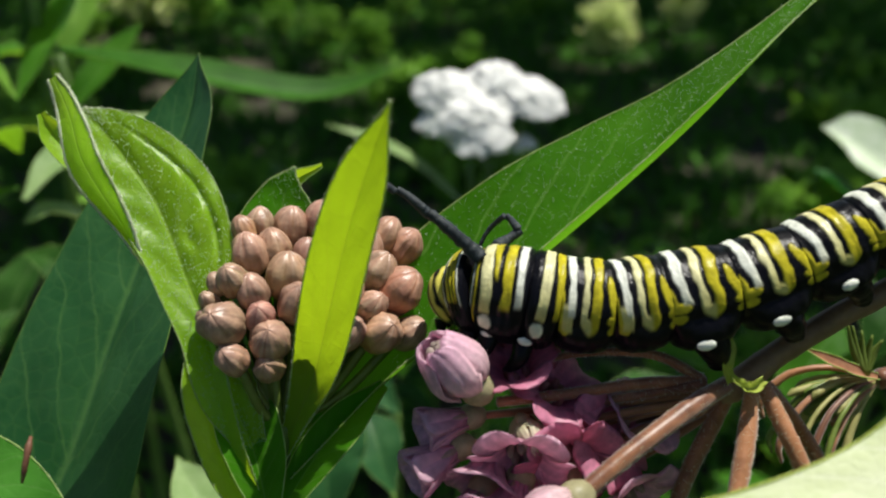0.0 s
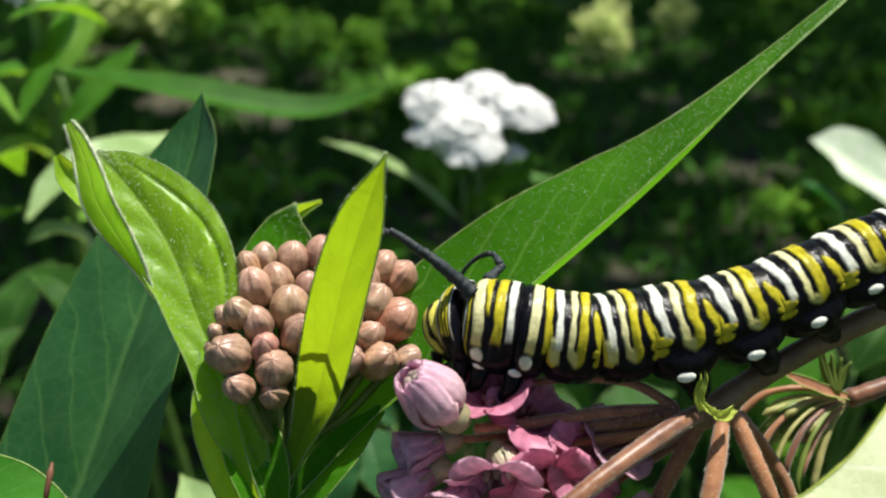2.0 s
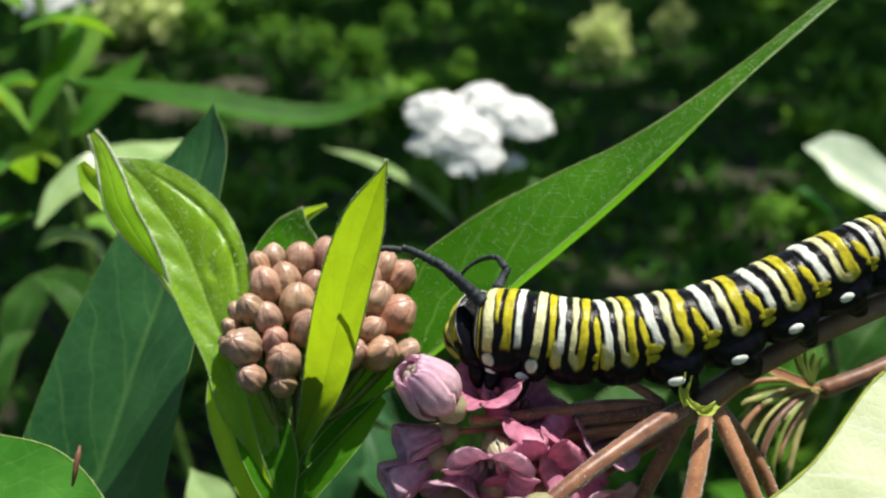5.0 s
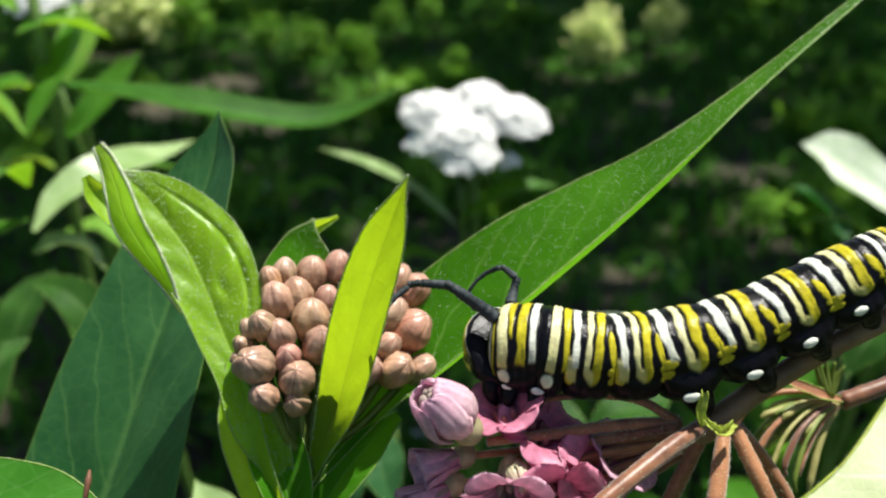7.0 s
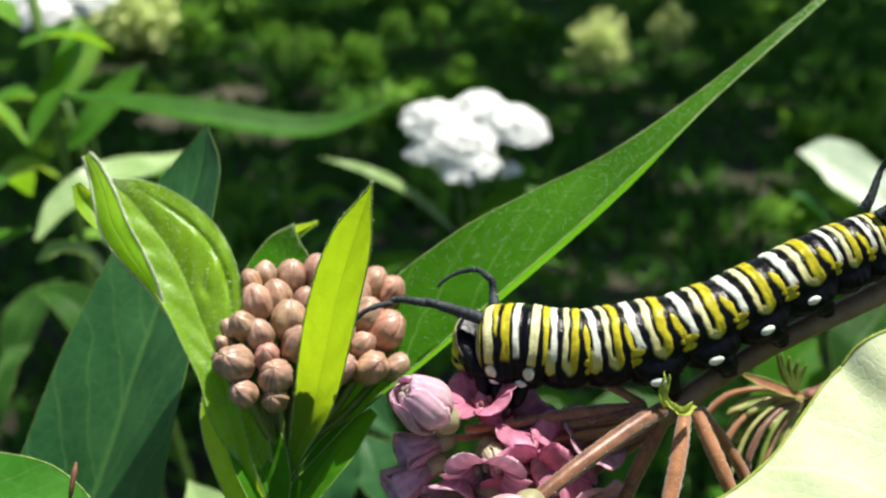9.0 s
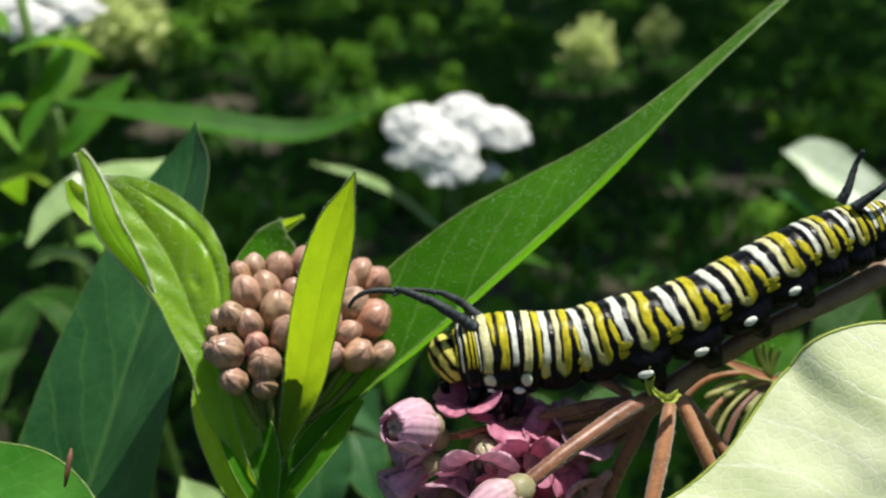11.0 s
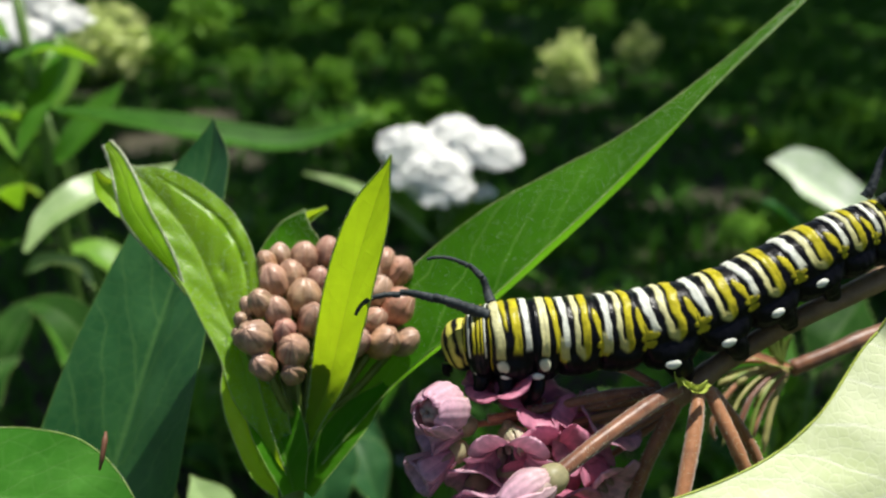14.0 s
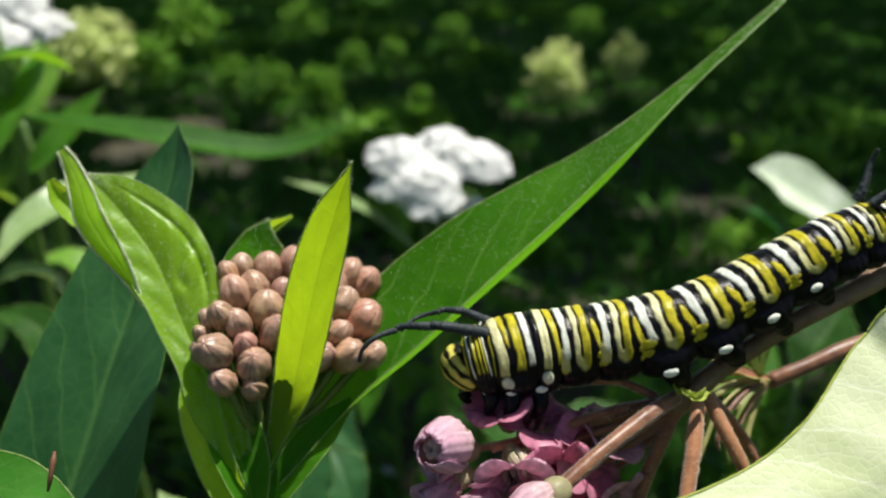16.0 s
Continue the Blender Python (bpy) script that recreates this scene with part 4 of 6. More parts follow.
# spine of the body: right, up and away, in millimetres
REAR = ((-3.5, -0.2), (-1.1, 0.15), (3.5, 1.5), (8.1, 3.7), (12.3, 5.9), (16.8, 7.7), (23.2, 9.4))
FRONT = {
    0: ((-17.7, -0.3, 2.5), (-15.1, 0.2, 0.8), (-8.2, -0.8, 0.0)),
    2.5: ((-18.2, -0.6, 2.5), (-15.6, 0.0, 0.8), (-8.1, -0.9, 0.0)),
    7: ((-16.3, -0.9, 3.5), (-15.0, 0.4, 1.2), (-7.7, -0.4, 0.0)),
    8.5: ((-15.9, -1.6, 3.5), (-14.6, -0.0, 1.2), (-7.9, -0.6, 0.0)),
    11: ((-17.8, -1.6, 0.0), (-14.3, -1.2, 0.0), (-7.5, -1.1, 0.0)),
    12.5: ((-19.3, -1.1, 0.5), (-16.4, -1.0, 0.0), (-8.8, -0.7, 0.0)),
    13.5: ((-19.4, -1.3, 0.0), (-16.6, -1.1, 0.0), (-10.2, -0.9, 0.0)),
    14.5: ((-18.7, -1.4, 1.5), (-16.2, -1.2, 0.4), (-9.4, -0.6, 0.0)),
    15.5: ((-19.3, -2.4, 0.5), (-16.6, -1.8, 0.0), (-9.5, -1.0, 0.0)),
    16: ((-18.6, -2.2, 0.5), (-16.0, -1.5, 0.0), (-9.3, -0.7, 0.0)),
}
# the body draws itself together as it feeds
STRETCH = {0: (1.09,), 1: (1.08,), 2: (1.04,), 3: (1.0,), 16: (1.0,)}
LENGTHS = [1.9, 3.5, 2.2, 3.6, 3.7] + [4.75] * 4 + [3.3, 2.7, 2.0, 2.2]
GIRTH = [0.82, 0.97, 1.03, 0.98, 0.96, 0.98, 0.94, 0.89, 0.84, 0.80, 0.77, 0.74, 0.66, 0.52]
segments = []
for k in range(13):
    segments.append(ring("body_segment", segment_mesh(k, LENGTHS[k] * 0.001, RADIUS * GIRTH[k], RADIUS * GIRTH[k + 1], k * 5 + 2), SKIN, caterpillar))


def leg_mesh(pts, radii, spot, seed, glossy=True):
    bm = bmesh.new()
    tube(bm, pts, radii, 12, 14, lump=0.12, seed=seed)
    col = bm.verts.layers.float_color.new("pigment")
    for v in bm.verts:
        v[col] = (*BLACKC, 1)
    if spot is not None:
        at, rr = spot
        ret = bmesh.ops.create_uvsphere(bm, u_segments=14, v_segments=8, radius=rr)
        for v in ret["verts"]:
            v.co = Vector((v.co.x * 1.3, v.co.y * 0.45, v.co.z * 0.75)) + Vector(at)
            v[col] = (*(WHITEC * 1.02), 1)
    return bm


for k in (0, 1, 2):
    for side in (-1, 1):
        ln = LENGTHS[k] * 0.001
        r = RADIUS * GIRTH[k]
        c = ln * (0.5, 0.32, 0.12)[k]
        bm = leg_mesh([(c, side * r * 0.45, -r * 0.7), (c - 0.0001, side * r * 0.72, -r * 1.12), (c - 0.0006, side * r * 0.62, -r * 1.42), (c - 0.0011, side * r * 0.45, -r * 1.6)],
                      [0.0009, 0.00065, 0.00045, 0.00015], ((c, side * r * 0.86, -r * 0.72), 0.00042), k + 20)
        ring("leg", bm, SKIN, segments[k], "glossy black leg")
for k in (5, 6, 7, 8, 12):
    for side in (-1, 1):
        ln = LENGTHS[k] * 0.001
        r = RADIUS * GIRTH[k]
        up = {5: 0.0, 6: 0.10, 7: 0.24, 8: 0.34, 12: 0.3}[k]
        bm = leg_mesh([(ln * 0.46, side * r * 0.45, -r * (0.55 - up)), (ln * 0.54, side * r * 0.66, -r * (0.92 - up)), (ln * 0.64, side * r * 0.56, -r * (1.28 - 0.7 * up)), (ln * 0.67, side * r * 0.44, -r * (1.56 - 0.5 * up))],
                      [r * 0.42, r * 0.40, r * 0.32, r * 0.24], ((ln * 0.40, side * r * 1.05, -r * (0.82 - up)), r * 0.165) if k != 12 else None, k + 40)
        ring("proleg", bm, SKIN, segments[k], "black proleg with a white spot")

# head: black capsule with yellow bands
bm = bmesh.new()
col = bm.verts.layers.float_color.new("pigment")
bmesh.ops.create_uvsphere(bm, u_segments=72, v_segments=48, radius=1.0)
for v in bm.verts:
    d = v.co.copy()
    ang = math.degrees(math.atan2(math.hypot(d.y, d.z + 0.15), -d.x))
    w = ang + 8 * noise.noise(d * 2.5)
    y = max(band(w, 12, 26, 4) * band(d.z, -0.6, 0.9, 0.1), band(w, 40, 56, 4) * band(d.z, -0.75, 2, 0.1), band(w, 70, 86, 4) * band(d.z, -0.65, 2, 0.1), band(w, 98, 112, 4) * band(d.z, -0.6, 2, 0.1))
    c = BLACKC.lerp(Vector((0.60, 0.54, 0.10)), y)
    v.co = Vector((d.x * 0.80, d.y * 0.98, d.z * 1.0)) * RADIUS * 0.70
    v.co.x += 0.0002
    v[col] = (*c, 1)
head = ring("head", bm, HEAD_SKIN, caterpillar, "black head with yellow bands")
for side in (-1, 1):
    bm = leg_mesh([(-0.0016, side * 0.0006, -0.0012), (-0.0019, side * 0.0006, -0.0019), (-0.0018, side * 0.0005, -0.0024)], [0.0005, 0.0004, 0.00015], None, 60)
    ring("mouthpart", bm, SKIN, head)


def filament_mesh(length, bend, seed, girth=(0.00050, 0.00018)):
    """A long soft filament from the origin along -X, arching up and curling down at its end."""
    pts = []
    x = z = 0.0
    for i in range(9):
        u = i / 8
        pts.append(Vector((x, 0.0003 * math.sin(u * 5 + seed), z)))
        a = bend[0] + (bend[1] - bend[0]) * u ** 1.6
        x -= math.cos(a) * length / 8
        z += math.sin(a) * length / 8
    bm = bmesh.new()
    tube(bm, pts, [girth[0], girth[0] * 0.6 + girth[1] * 0.4, girth[0] * 0.3 + girth[1] * 0.7, girth[1]], 10, 40, lump=0.25, seed=seed)
    return bm


near_filament = ring("filament", filament_mesh(0.0050, (0.06, -0.06), 1, (0.00060, 0.00040)), BLACK, caterpillar, "long black front filament")
near_middle = ring("filament_middle", filament_mesh(0.0030, (0.18, -0.18), 3, (0.00040, 0.00029)), BLACK, caterpillar)
near_tip = ring("filament_tip", filament_mesh(0.0045, (0.12, -1.30), 2, (0.00029, 0.00017)), BLACK, caterpillar)
far_filament = ring("filament", filament_mesh(0.0028, (0.05, -0.05), 5, (0.00050, 0.00034)), BLACK, caterpillar, "long black front filament")
far_middle = ring("filament_middle", filament_mesh(0.0018, (0.15, -0.15), 4, (0.00034, 0.00025)), BLACK, caterpillar)
far_tip = ring("filament_tip", filament_mesh(0.0040, (0.25, -0.65), 6, (0.00025, 0.00015)), BLACK, caterpillar)
for side in (-1, 1):
    bm = filament_mesh(0.0050, (0.1, -0.1), 3 + side)
    bm.transform(Matrix.Translation((LENGTHS[10] * 0.0007, side * 0.0014, RADIUS * 0.80)) @ Euler((radians(-10 * side), radians(152 if side < 0 else 128), 0)).to_matrix().to_4x4())
    ring("filament", bm, BLACK, segments[10], "short black rear filament")

# ---- white flower heads ----
def tiny_floret():
    bm = bmesh.new()
    for k in range(5):
        a = 2 * math.pi * k / 5
        ret = bmesh.ops.create_icosphere(bm, subdivisions=1, radius=1.0)
        for v in ret["verts"]:
            v.co = Vector((v.co.x * 0.55 + 0.5, v.co.y * 0.40, v.co.z * 0.16 + 0.10 * v.co.x))
            v.co.rotate(Euler((0, 0, a)))
    ret = bmesh.ops.create_icosphere(bm, subdivisions=1, radius=0.34)
    for v in ret["verts"]:
        v.co.z += 0.15
    me = bpy.data.meshes.new("floret")
    for f in bm.faces:
        f.smooth = True
    bm.to_mesh(me)
    bm.free()
    me.materials.append(WHITE)
    return me


TINY = tiny_floret()


def white_head(at, domes, size, foot, seed, label):
    """A head of many small white florets on branching stalks. domes: offset right, up, away and radius in metres."""
    rnd = random.Random(seed)
    ob = thing("white_flower", at, label, "white flower", "white flower heads")
    bm = bmesh.new()
    hub = at + lean(0.0, -1.7 * domes[0][1], 0.004)
    for off, rad in domes:
        c = at + lean(*off)
        tube(bm, [hub, hub.lerp(c, 0.5) + lean(off[0] * 0.2, -0.002, 0), c + lean(0, -rad * 0.4, 0)], [rad * 0.11, rad * 0.09, rad * 0.1], 8, 10)
        for i in range(7):
            a = rnd.uniform(0, 6.28)
            d = Vector((math.cos(a) * 0.7, math.sin(a) * 0.7, 0.45)) * rad
            tube(bm, [hub.lerp(c, 0.75), c + d * 0.8 - Vector((0, 0, rad * 0.3))], [0.0006, 0.0005], 6, 5)
    tube(bm, [hub, hub + Vector((0.002, 0.004, -0.06)), Vector((foot[0], foot[1], -0.01))], [0.0016, 0.002, 0.003], 10, 24)
    part("stalk", bm, STEM, ob)
    tilt = Matrix.Rotation(radians(14), 3, "X")
    for off, rad in domes:
        c = at + lean(*off)
        count = int(120 * (rad / 0.012) ** 2)
        # white core added so the gaps between florets stay bright
        bm = bmesh.new()
        bmesh.ops.create_uvsphere(bm, u_segments=20, v_segments=12, radius=rad * 0.8)
        for v in bm.verts:
            v.co = tilt @ Vector((v.co.x, v.co.y, v.co.z * (0.40 if v.co.z > 0 else 0.25))) * (1 + 0.1 * noise.noise(v.co * 500)) + c
        part("cushion", bm, WHITE, ob)
        for i in range(count):
            h = math.sqrt((i + 0.5) / count)
            a = i * 2.39996
            d = tilt @ Vector((math.cos(a) * h, math.sin(a) * h, 0.55 * (1 - h ** 2.4)))
            up = tilt @ Vector((math.cos(a) * h * 0.45, math.sin(a) * h * 0.45, 1.0)) + Vector((rnd.uniform(-0.2, 0.2), rnd.uniform(-0.2, 0.2), 0))
            f = new("floret", TINY)
            f.parent = ob
            f.matrix_basis = Matrix.Translation(c + d * rad * rnd.uniform(0.96, 1.16) + up * rad * rnd.uniform(-0.05, 0.12) - at) @ up.to_track_quat("Z", "Y").to_matrix().to_4x4() @ Matrix.Rotation(rnd.uniform(0, 6), 4, "Z") @ Matrix.Scale(size * rnd.uniform(0.85, 1.15), 4)
    return ob


big_white = white_head(mm(10.5, 336.2, 492.6), [((-0.0165, 0.007, 0.0), 0.0112), ((0.003, 0.011, 0.006), 0.0118), ((0.0165, 0.005, 0.004), 0.0118), ((-0.008, -0.003, -0.006), 0.0132), ((-0.003, -0.011, -0.008), 0.0108), ((-0.0165, -0.005, -0.004), 0.0085), ((0.0145, -0.012, 0.004), 0.0035)], 0.0031,
           (0.015, 0.40), 3, "dense white flower head in full sun")
white_head(mm(-166.0, 379.0, 543.0), [((-0.015, 0.004, 0.0), 0.0115), ((0.007, 0.004, 0.004), 0.0110), ((-0.004, 0.015, 0.006), 0.0112), ((-0.006, -0.004, -0.006), 0.0105)], 0.0026, (-0.17, 0.40), 4, "dense white flower head behind the buds")

# ---- plants behind ----
def shoot(name, foot, top, leaves, label, radius=0.0022, category="milkweed"):
    """A background plant: an upright stem with the leaves given as spine, half-width, facing, material."""
    ob = thing(name, Vector((foot[0], foot[1], 0.0)), label, category, "plants behind")
    bm = bmesh.new()
    low = Vector((foot[0], foot[1], -0.01))
    mid = low.lerp(Vector(top), 0.55) + Vector((0.004, -0.006, 0))
    tube(bm, [low, mid, Vector(top)], [radius * 1.4, radius, radius * 0.6], 10, 24, lump=0.1)
    part("stem", bm, STEM, ob)
    for i, (spine, hw, facing, mat) in enumerate(leaves):
        leaf("leaf", ob, spine, [hw * 0.12, hw * 0.7, hw, hw * 0.8, hw * 0.02], [hw * 0.12, hw * 0.7, hw, hw * 0.8, hw * 0.02], facing, mat, 0.2, 0.2, 0.2, 0.2, 0.06, n=24, m=5, edge=0.00005, seed=i + 20)
    return ob


UPW = lean(0, 0.9, -0.45)
# Sun and shade on these leaves are painted by choice of green.
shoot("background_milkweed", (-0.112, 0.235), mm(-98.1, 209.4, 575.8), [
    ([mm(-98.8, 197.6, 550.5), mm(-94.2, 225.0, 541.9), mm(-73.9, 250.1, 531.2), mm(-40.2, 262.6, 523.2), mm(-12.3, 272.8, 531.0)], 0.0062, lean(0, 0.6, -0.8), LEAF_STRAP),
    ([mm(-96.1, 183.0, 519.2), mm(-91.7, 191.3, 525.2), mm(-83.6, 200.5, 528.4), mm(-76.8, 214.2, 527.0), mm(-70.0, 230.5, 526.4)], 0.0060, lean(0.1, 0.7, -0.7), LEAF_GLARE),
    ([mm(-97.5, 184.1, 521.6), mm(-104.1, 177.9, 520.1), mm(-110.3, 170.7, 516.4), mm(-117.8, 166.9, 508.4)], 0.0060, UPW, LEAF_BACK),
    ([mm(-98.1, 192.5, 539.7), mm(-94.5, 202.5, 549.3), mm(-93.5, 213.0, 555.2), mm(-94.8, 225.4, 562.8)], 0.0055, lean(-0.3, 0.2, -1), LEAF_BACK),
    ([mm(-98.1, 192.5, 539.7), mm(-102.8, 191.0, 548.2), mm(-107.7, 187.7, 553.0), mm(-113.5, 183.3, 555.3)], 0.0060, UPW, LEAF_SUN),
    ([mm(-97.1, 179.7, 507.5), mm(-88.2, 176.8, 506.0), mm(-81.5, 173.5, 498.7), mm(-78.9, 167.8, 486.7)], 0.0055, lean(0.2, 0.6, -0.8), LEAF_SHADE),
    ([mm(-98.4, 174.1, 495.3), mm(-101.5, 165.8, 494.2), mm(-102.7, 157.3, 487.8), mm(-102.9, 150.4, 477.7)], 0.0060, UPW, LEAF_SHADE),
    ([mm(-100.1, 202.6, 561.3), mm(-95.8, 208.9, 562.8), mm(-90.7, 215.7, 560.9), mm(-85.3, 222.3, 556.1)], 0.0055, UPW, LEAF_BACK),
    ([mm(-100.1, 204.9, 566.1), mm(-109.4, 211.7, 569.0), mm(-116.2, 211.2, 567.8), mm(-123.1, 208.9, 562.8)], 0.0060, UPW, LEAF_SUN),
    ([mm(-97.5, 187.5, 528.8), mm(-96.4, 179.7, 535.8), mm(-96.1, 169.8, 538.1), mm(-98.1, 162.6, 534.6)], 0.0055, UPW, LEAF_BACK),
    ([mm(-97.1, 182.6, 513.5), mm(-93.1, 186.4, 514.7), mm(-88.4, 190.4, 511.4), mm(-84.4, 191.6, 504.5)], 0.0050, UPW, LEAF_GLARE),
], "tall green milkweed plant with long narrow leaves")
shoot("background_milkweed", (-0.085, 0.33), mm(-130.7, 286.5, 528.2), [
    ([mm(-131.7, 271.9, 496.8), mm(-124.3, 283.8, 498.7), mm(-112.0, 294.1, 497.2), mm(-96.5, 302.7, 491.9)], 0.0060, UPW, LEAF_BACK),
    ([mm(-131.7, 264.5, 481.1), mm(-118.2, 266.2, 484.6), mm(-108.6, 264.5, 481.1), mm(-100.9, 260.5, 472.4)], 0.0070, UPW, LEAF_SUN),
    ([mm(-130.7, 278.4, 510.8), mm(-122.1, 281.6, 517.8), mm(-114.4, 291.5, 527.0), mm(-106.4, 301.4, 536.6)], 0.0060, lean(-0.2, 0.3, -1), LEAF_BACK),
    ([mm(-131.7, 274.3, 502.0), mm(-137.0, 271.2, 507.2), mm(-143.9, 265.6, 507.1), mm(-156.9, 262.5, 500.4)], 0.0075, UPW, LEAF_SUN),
    ([mm(-130.7, 282.4, 519.5), mm(-134.6, 275.8, 529.0), mm(-139.5, 271.7, 531.9), mm(-145.9, 265.2, 529.9)], 0.0070, UPW, LEAF_BACK),
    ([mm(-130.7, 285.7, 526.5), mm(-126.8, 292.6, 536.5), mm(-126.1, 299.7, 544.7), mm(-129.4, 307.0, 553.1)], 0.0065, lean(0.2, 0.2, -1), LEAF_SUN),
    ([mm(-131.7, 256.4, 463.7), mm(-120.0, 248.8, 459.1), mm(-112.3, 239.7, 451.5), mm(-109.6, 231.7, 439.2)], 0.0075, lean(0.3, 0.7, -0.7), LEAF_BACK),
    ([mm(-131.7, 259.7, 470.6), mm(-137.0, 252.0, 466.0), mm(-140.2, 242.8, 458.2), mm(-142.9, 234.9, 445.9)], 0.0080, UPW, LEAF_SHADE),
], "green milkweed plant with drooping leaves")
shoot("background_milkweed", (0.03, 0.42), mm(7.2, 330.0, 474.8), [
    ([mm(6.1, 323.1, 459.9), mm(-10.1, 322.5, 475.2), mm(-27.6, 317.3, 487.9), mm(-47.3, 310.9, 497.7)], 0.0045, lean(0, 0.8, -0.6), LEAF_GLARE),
    ([mm(7.2, 324.1, 462.0), mm(20.3, 330.8, 469.4), mm(34.9, 337.5, 471.9), mm(49.9, 342.2, 470.1)], 0.0050, lean(0, 0.8, -0.6), LEAF_BACK),
    ([mm(6.6, 318.9, 443.8), mm(-10.2, 316.3, 450.2), mm(-21.5, 310.8, 450.3), mm(-32.5, 302.5, 444.2)], 0.0060, UPW, LEAF_BACK),
    ([mm(6.6, 317.9, 441.6), mm(22.9, 325.4, 445.9), mm(37.8, 330.9, 446.0), mm(53.1, 333.4, 439.4)], 0.0060, UPW, LEAF_BACK),
    ([mm(6.6, 311.6, 423.6), mm(-5.6, 303.6, 422.8), mm(-14.8, 296.0, 411.3), mm(-19.2, 287.6, 400.4)], 0.0060, UPW, LEAF_BACK),
], "leafy stalk under the white flower head")
shoot("background_milkweed", (0.175, 0.40), mm(183.8, 300.0, 468.1), [
    # this leaf's glare is in its white colour
    ([mm(190.0, 298.5, 462.0), mm(175.5, 307.0, 476.9), mm(160.0, 312.5, 487.0), mm(149.0, 315.5, 493.5), mm(139.0, 316.0, 497.5)], 0.0135, lean(0.1, 0.5, -0.85), LEAF_WHITE_GLARE),
    ([mm(132.8, 301.9, 485.4), mm(141.6, 302.8, 480.4), mm(150.2, 299.2, 472.6), mm(153.1, 292.8, 466.0)], 0.0070, UPW, LEAF_DARK),
    ([mm(133.6, 297.4, 471.1), mm(148.1, 304.7, 472.6), mm(161.3, 302.9, 468.7), mm(172.2, 298.2, 458.7)], 0.0080, UPW, LEAF_BACK),
    ([mm(134.4, 288.2, 446.7), mm(148.1, 291.8, 444.8), mm(154.5, 283.7, 439.4), mm(157.4, 273.8, 425.4)], 0.0080, UPW, LEAF_BACK),
], "milkweed plant with a leaf painted white for sun glare")
# low leaves seen between the stems; glare and shade are in their greens
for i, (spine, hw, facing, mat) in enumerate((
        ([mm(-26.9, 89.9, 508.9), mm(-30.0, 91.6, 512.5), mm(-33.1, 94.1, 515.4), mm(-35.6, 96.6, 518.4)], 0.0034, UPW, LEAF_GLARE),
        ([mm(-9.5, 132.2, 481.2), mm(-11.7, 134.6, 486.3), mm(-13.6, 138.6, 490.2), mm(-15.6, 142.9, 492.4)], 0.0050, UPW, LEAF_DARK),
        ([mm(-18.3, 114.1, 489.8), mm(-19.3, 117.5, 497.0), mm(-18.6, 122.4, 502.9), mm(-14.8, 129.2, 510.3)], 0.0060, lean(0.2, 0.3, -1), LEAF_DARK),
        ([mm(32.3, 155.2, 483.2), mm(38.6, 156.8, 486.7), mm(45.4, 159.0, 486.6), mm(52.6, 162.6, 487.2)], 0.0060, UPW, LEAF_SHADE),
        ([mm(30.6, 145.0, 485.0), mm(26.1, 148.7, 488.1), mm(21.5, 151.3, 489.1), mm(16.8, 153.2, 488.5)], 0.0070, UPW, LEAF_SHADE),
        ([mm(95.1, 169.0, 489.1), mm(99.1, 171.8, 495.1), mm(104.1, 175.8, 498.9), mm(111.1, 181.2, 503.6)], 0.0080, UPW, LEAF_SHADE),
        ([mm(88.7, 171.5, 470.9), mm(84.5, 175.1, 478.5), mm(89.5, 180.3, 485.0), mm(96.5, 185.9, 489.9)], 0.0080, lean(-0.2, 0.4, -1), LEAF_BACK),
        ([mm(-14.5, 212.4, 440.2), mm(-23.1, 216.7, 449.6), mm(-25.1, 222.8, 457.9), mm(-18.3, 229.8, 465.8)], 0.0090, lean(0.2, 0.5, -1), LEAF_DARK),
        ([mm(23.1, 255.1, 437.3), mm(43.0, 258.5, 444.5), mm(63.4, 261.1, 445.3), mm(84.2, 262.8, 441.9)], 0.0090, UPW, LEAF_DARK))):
    foot = spine[0].copy()
    ob = thing("seedling", Vector((foot.x, foot.y + 0.01, 0)), "green seedling with a single broad leaf", "seedling", "low seedlings")
    bm = bmesh.new()
    tube(bm, [Vector((foot.x, foot.y + 0.01, -0.01)), Vector((foot.x, foot.y + 0.004, foot.z * 0.6)), foot], [0.002, 0.0015, 0.0006], 8, 16)
    part("stem", bm, STEM, ob)
    leaf("leaf", ob, spine, [hw * 0.15, hw * 0.8, hw, hw * 0.02], [hw * 0.15, hw * 0.8, hw, hw * 0.02], facing, mat, 0.2, 0.2, 0.2, 0.2, 0.05, n=24, m=5, seed=i + 50)

rnd = random.Random(77)
for i in range(26):
    fx, fy = rnd.uniform(-0.30, 0.42), rnd.uniform(0.42, 1.05)
    fx *= fy
    hgt = rnd.uniform(0.08, 0.26)
    top = Vector((fx + rnd.uniform(-0.02, 0.02), fy, hgt))
    leaves = []
    for k in range(6):
        a = rnd.uniform(0, 6.28)
        o = Vector((fx, fy, hgt * (0.45 + 0.1 * k)))
        d = Vector((math.cos(a), math.sin(a), 0)) * rnd.uniform(0.04, 0.075)
        # every third leaf has shade put into its green
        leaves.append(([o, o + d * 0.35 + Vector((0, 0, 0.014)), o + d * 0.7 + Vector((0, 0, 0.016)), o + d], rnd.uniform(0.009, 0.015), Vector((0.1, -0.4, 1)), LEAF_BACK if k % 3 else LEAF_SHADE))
    shoot("young_milkweed", (fx, fy), top, leaves, "young milkweed plant low in the shade", 0.0018)

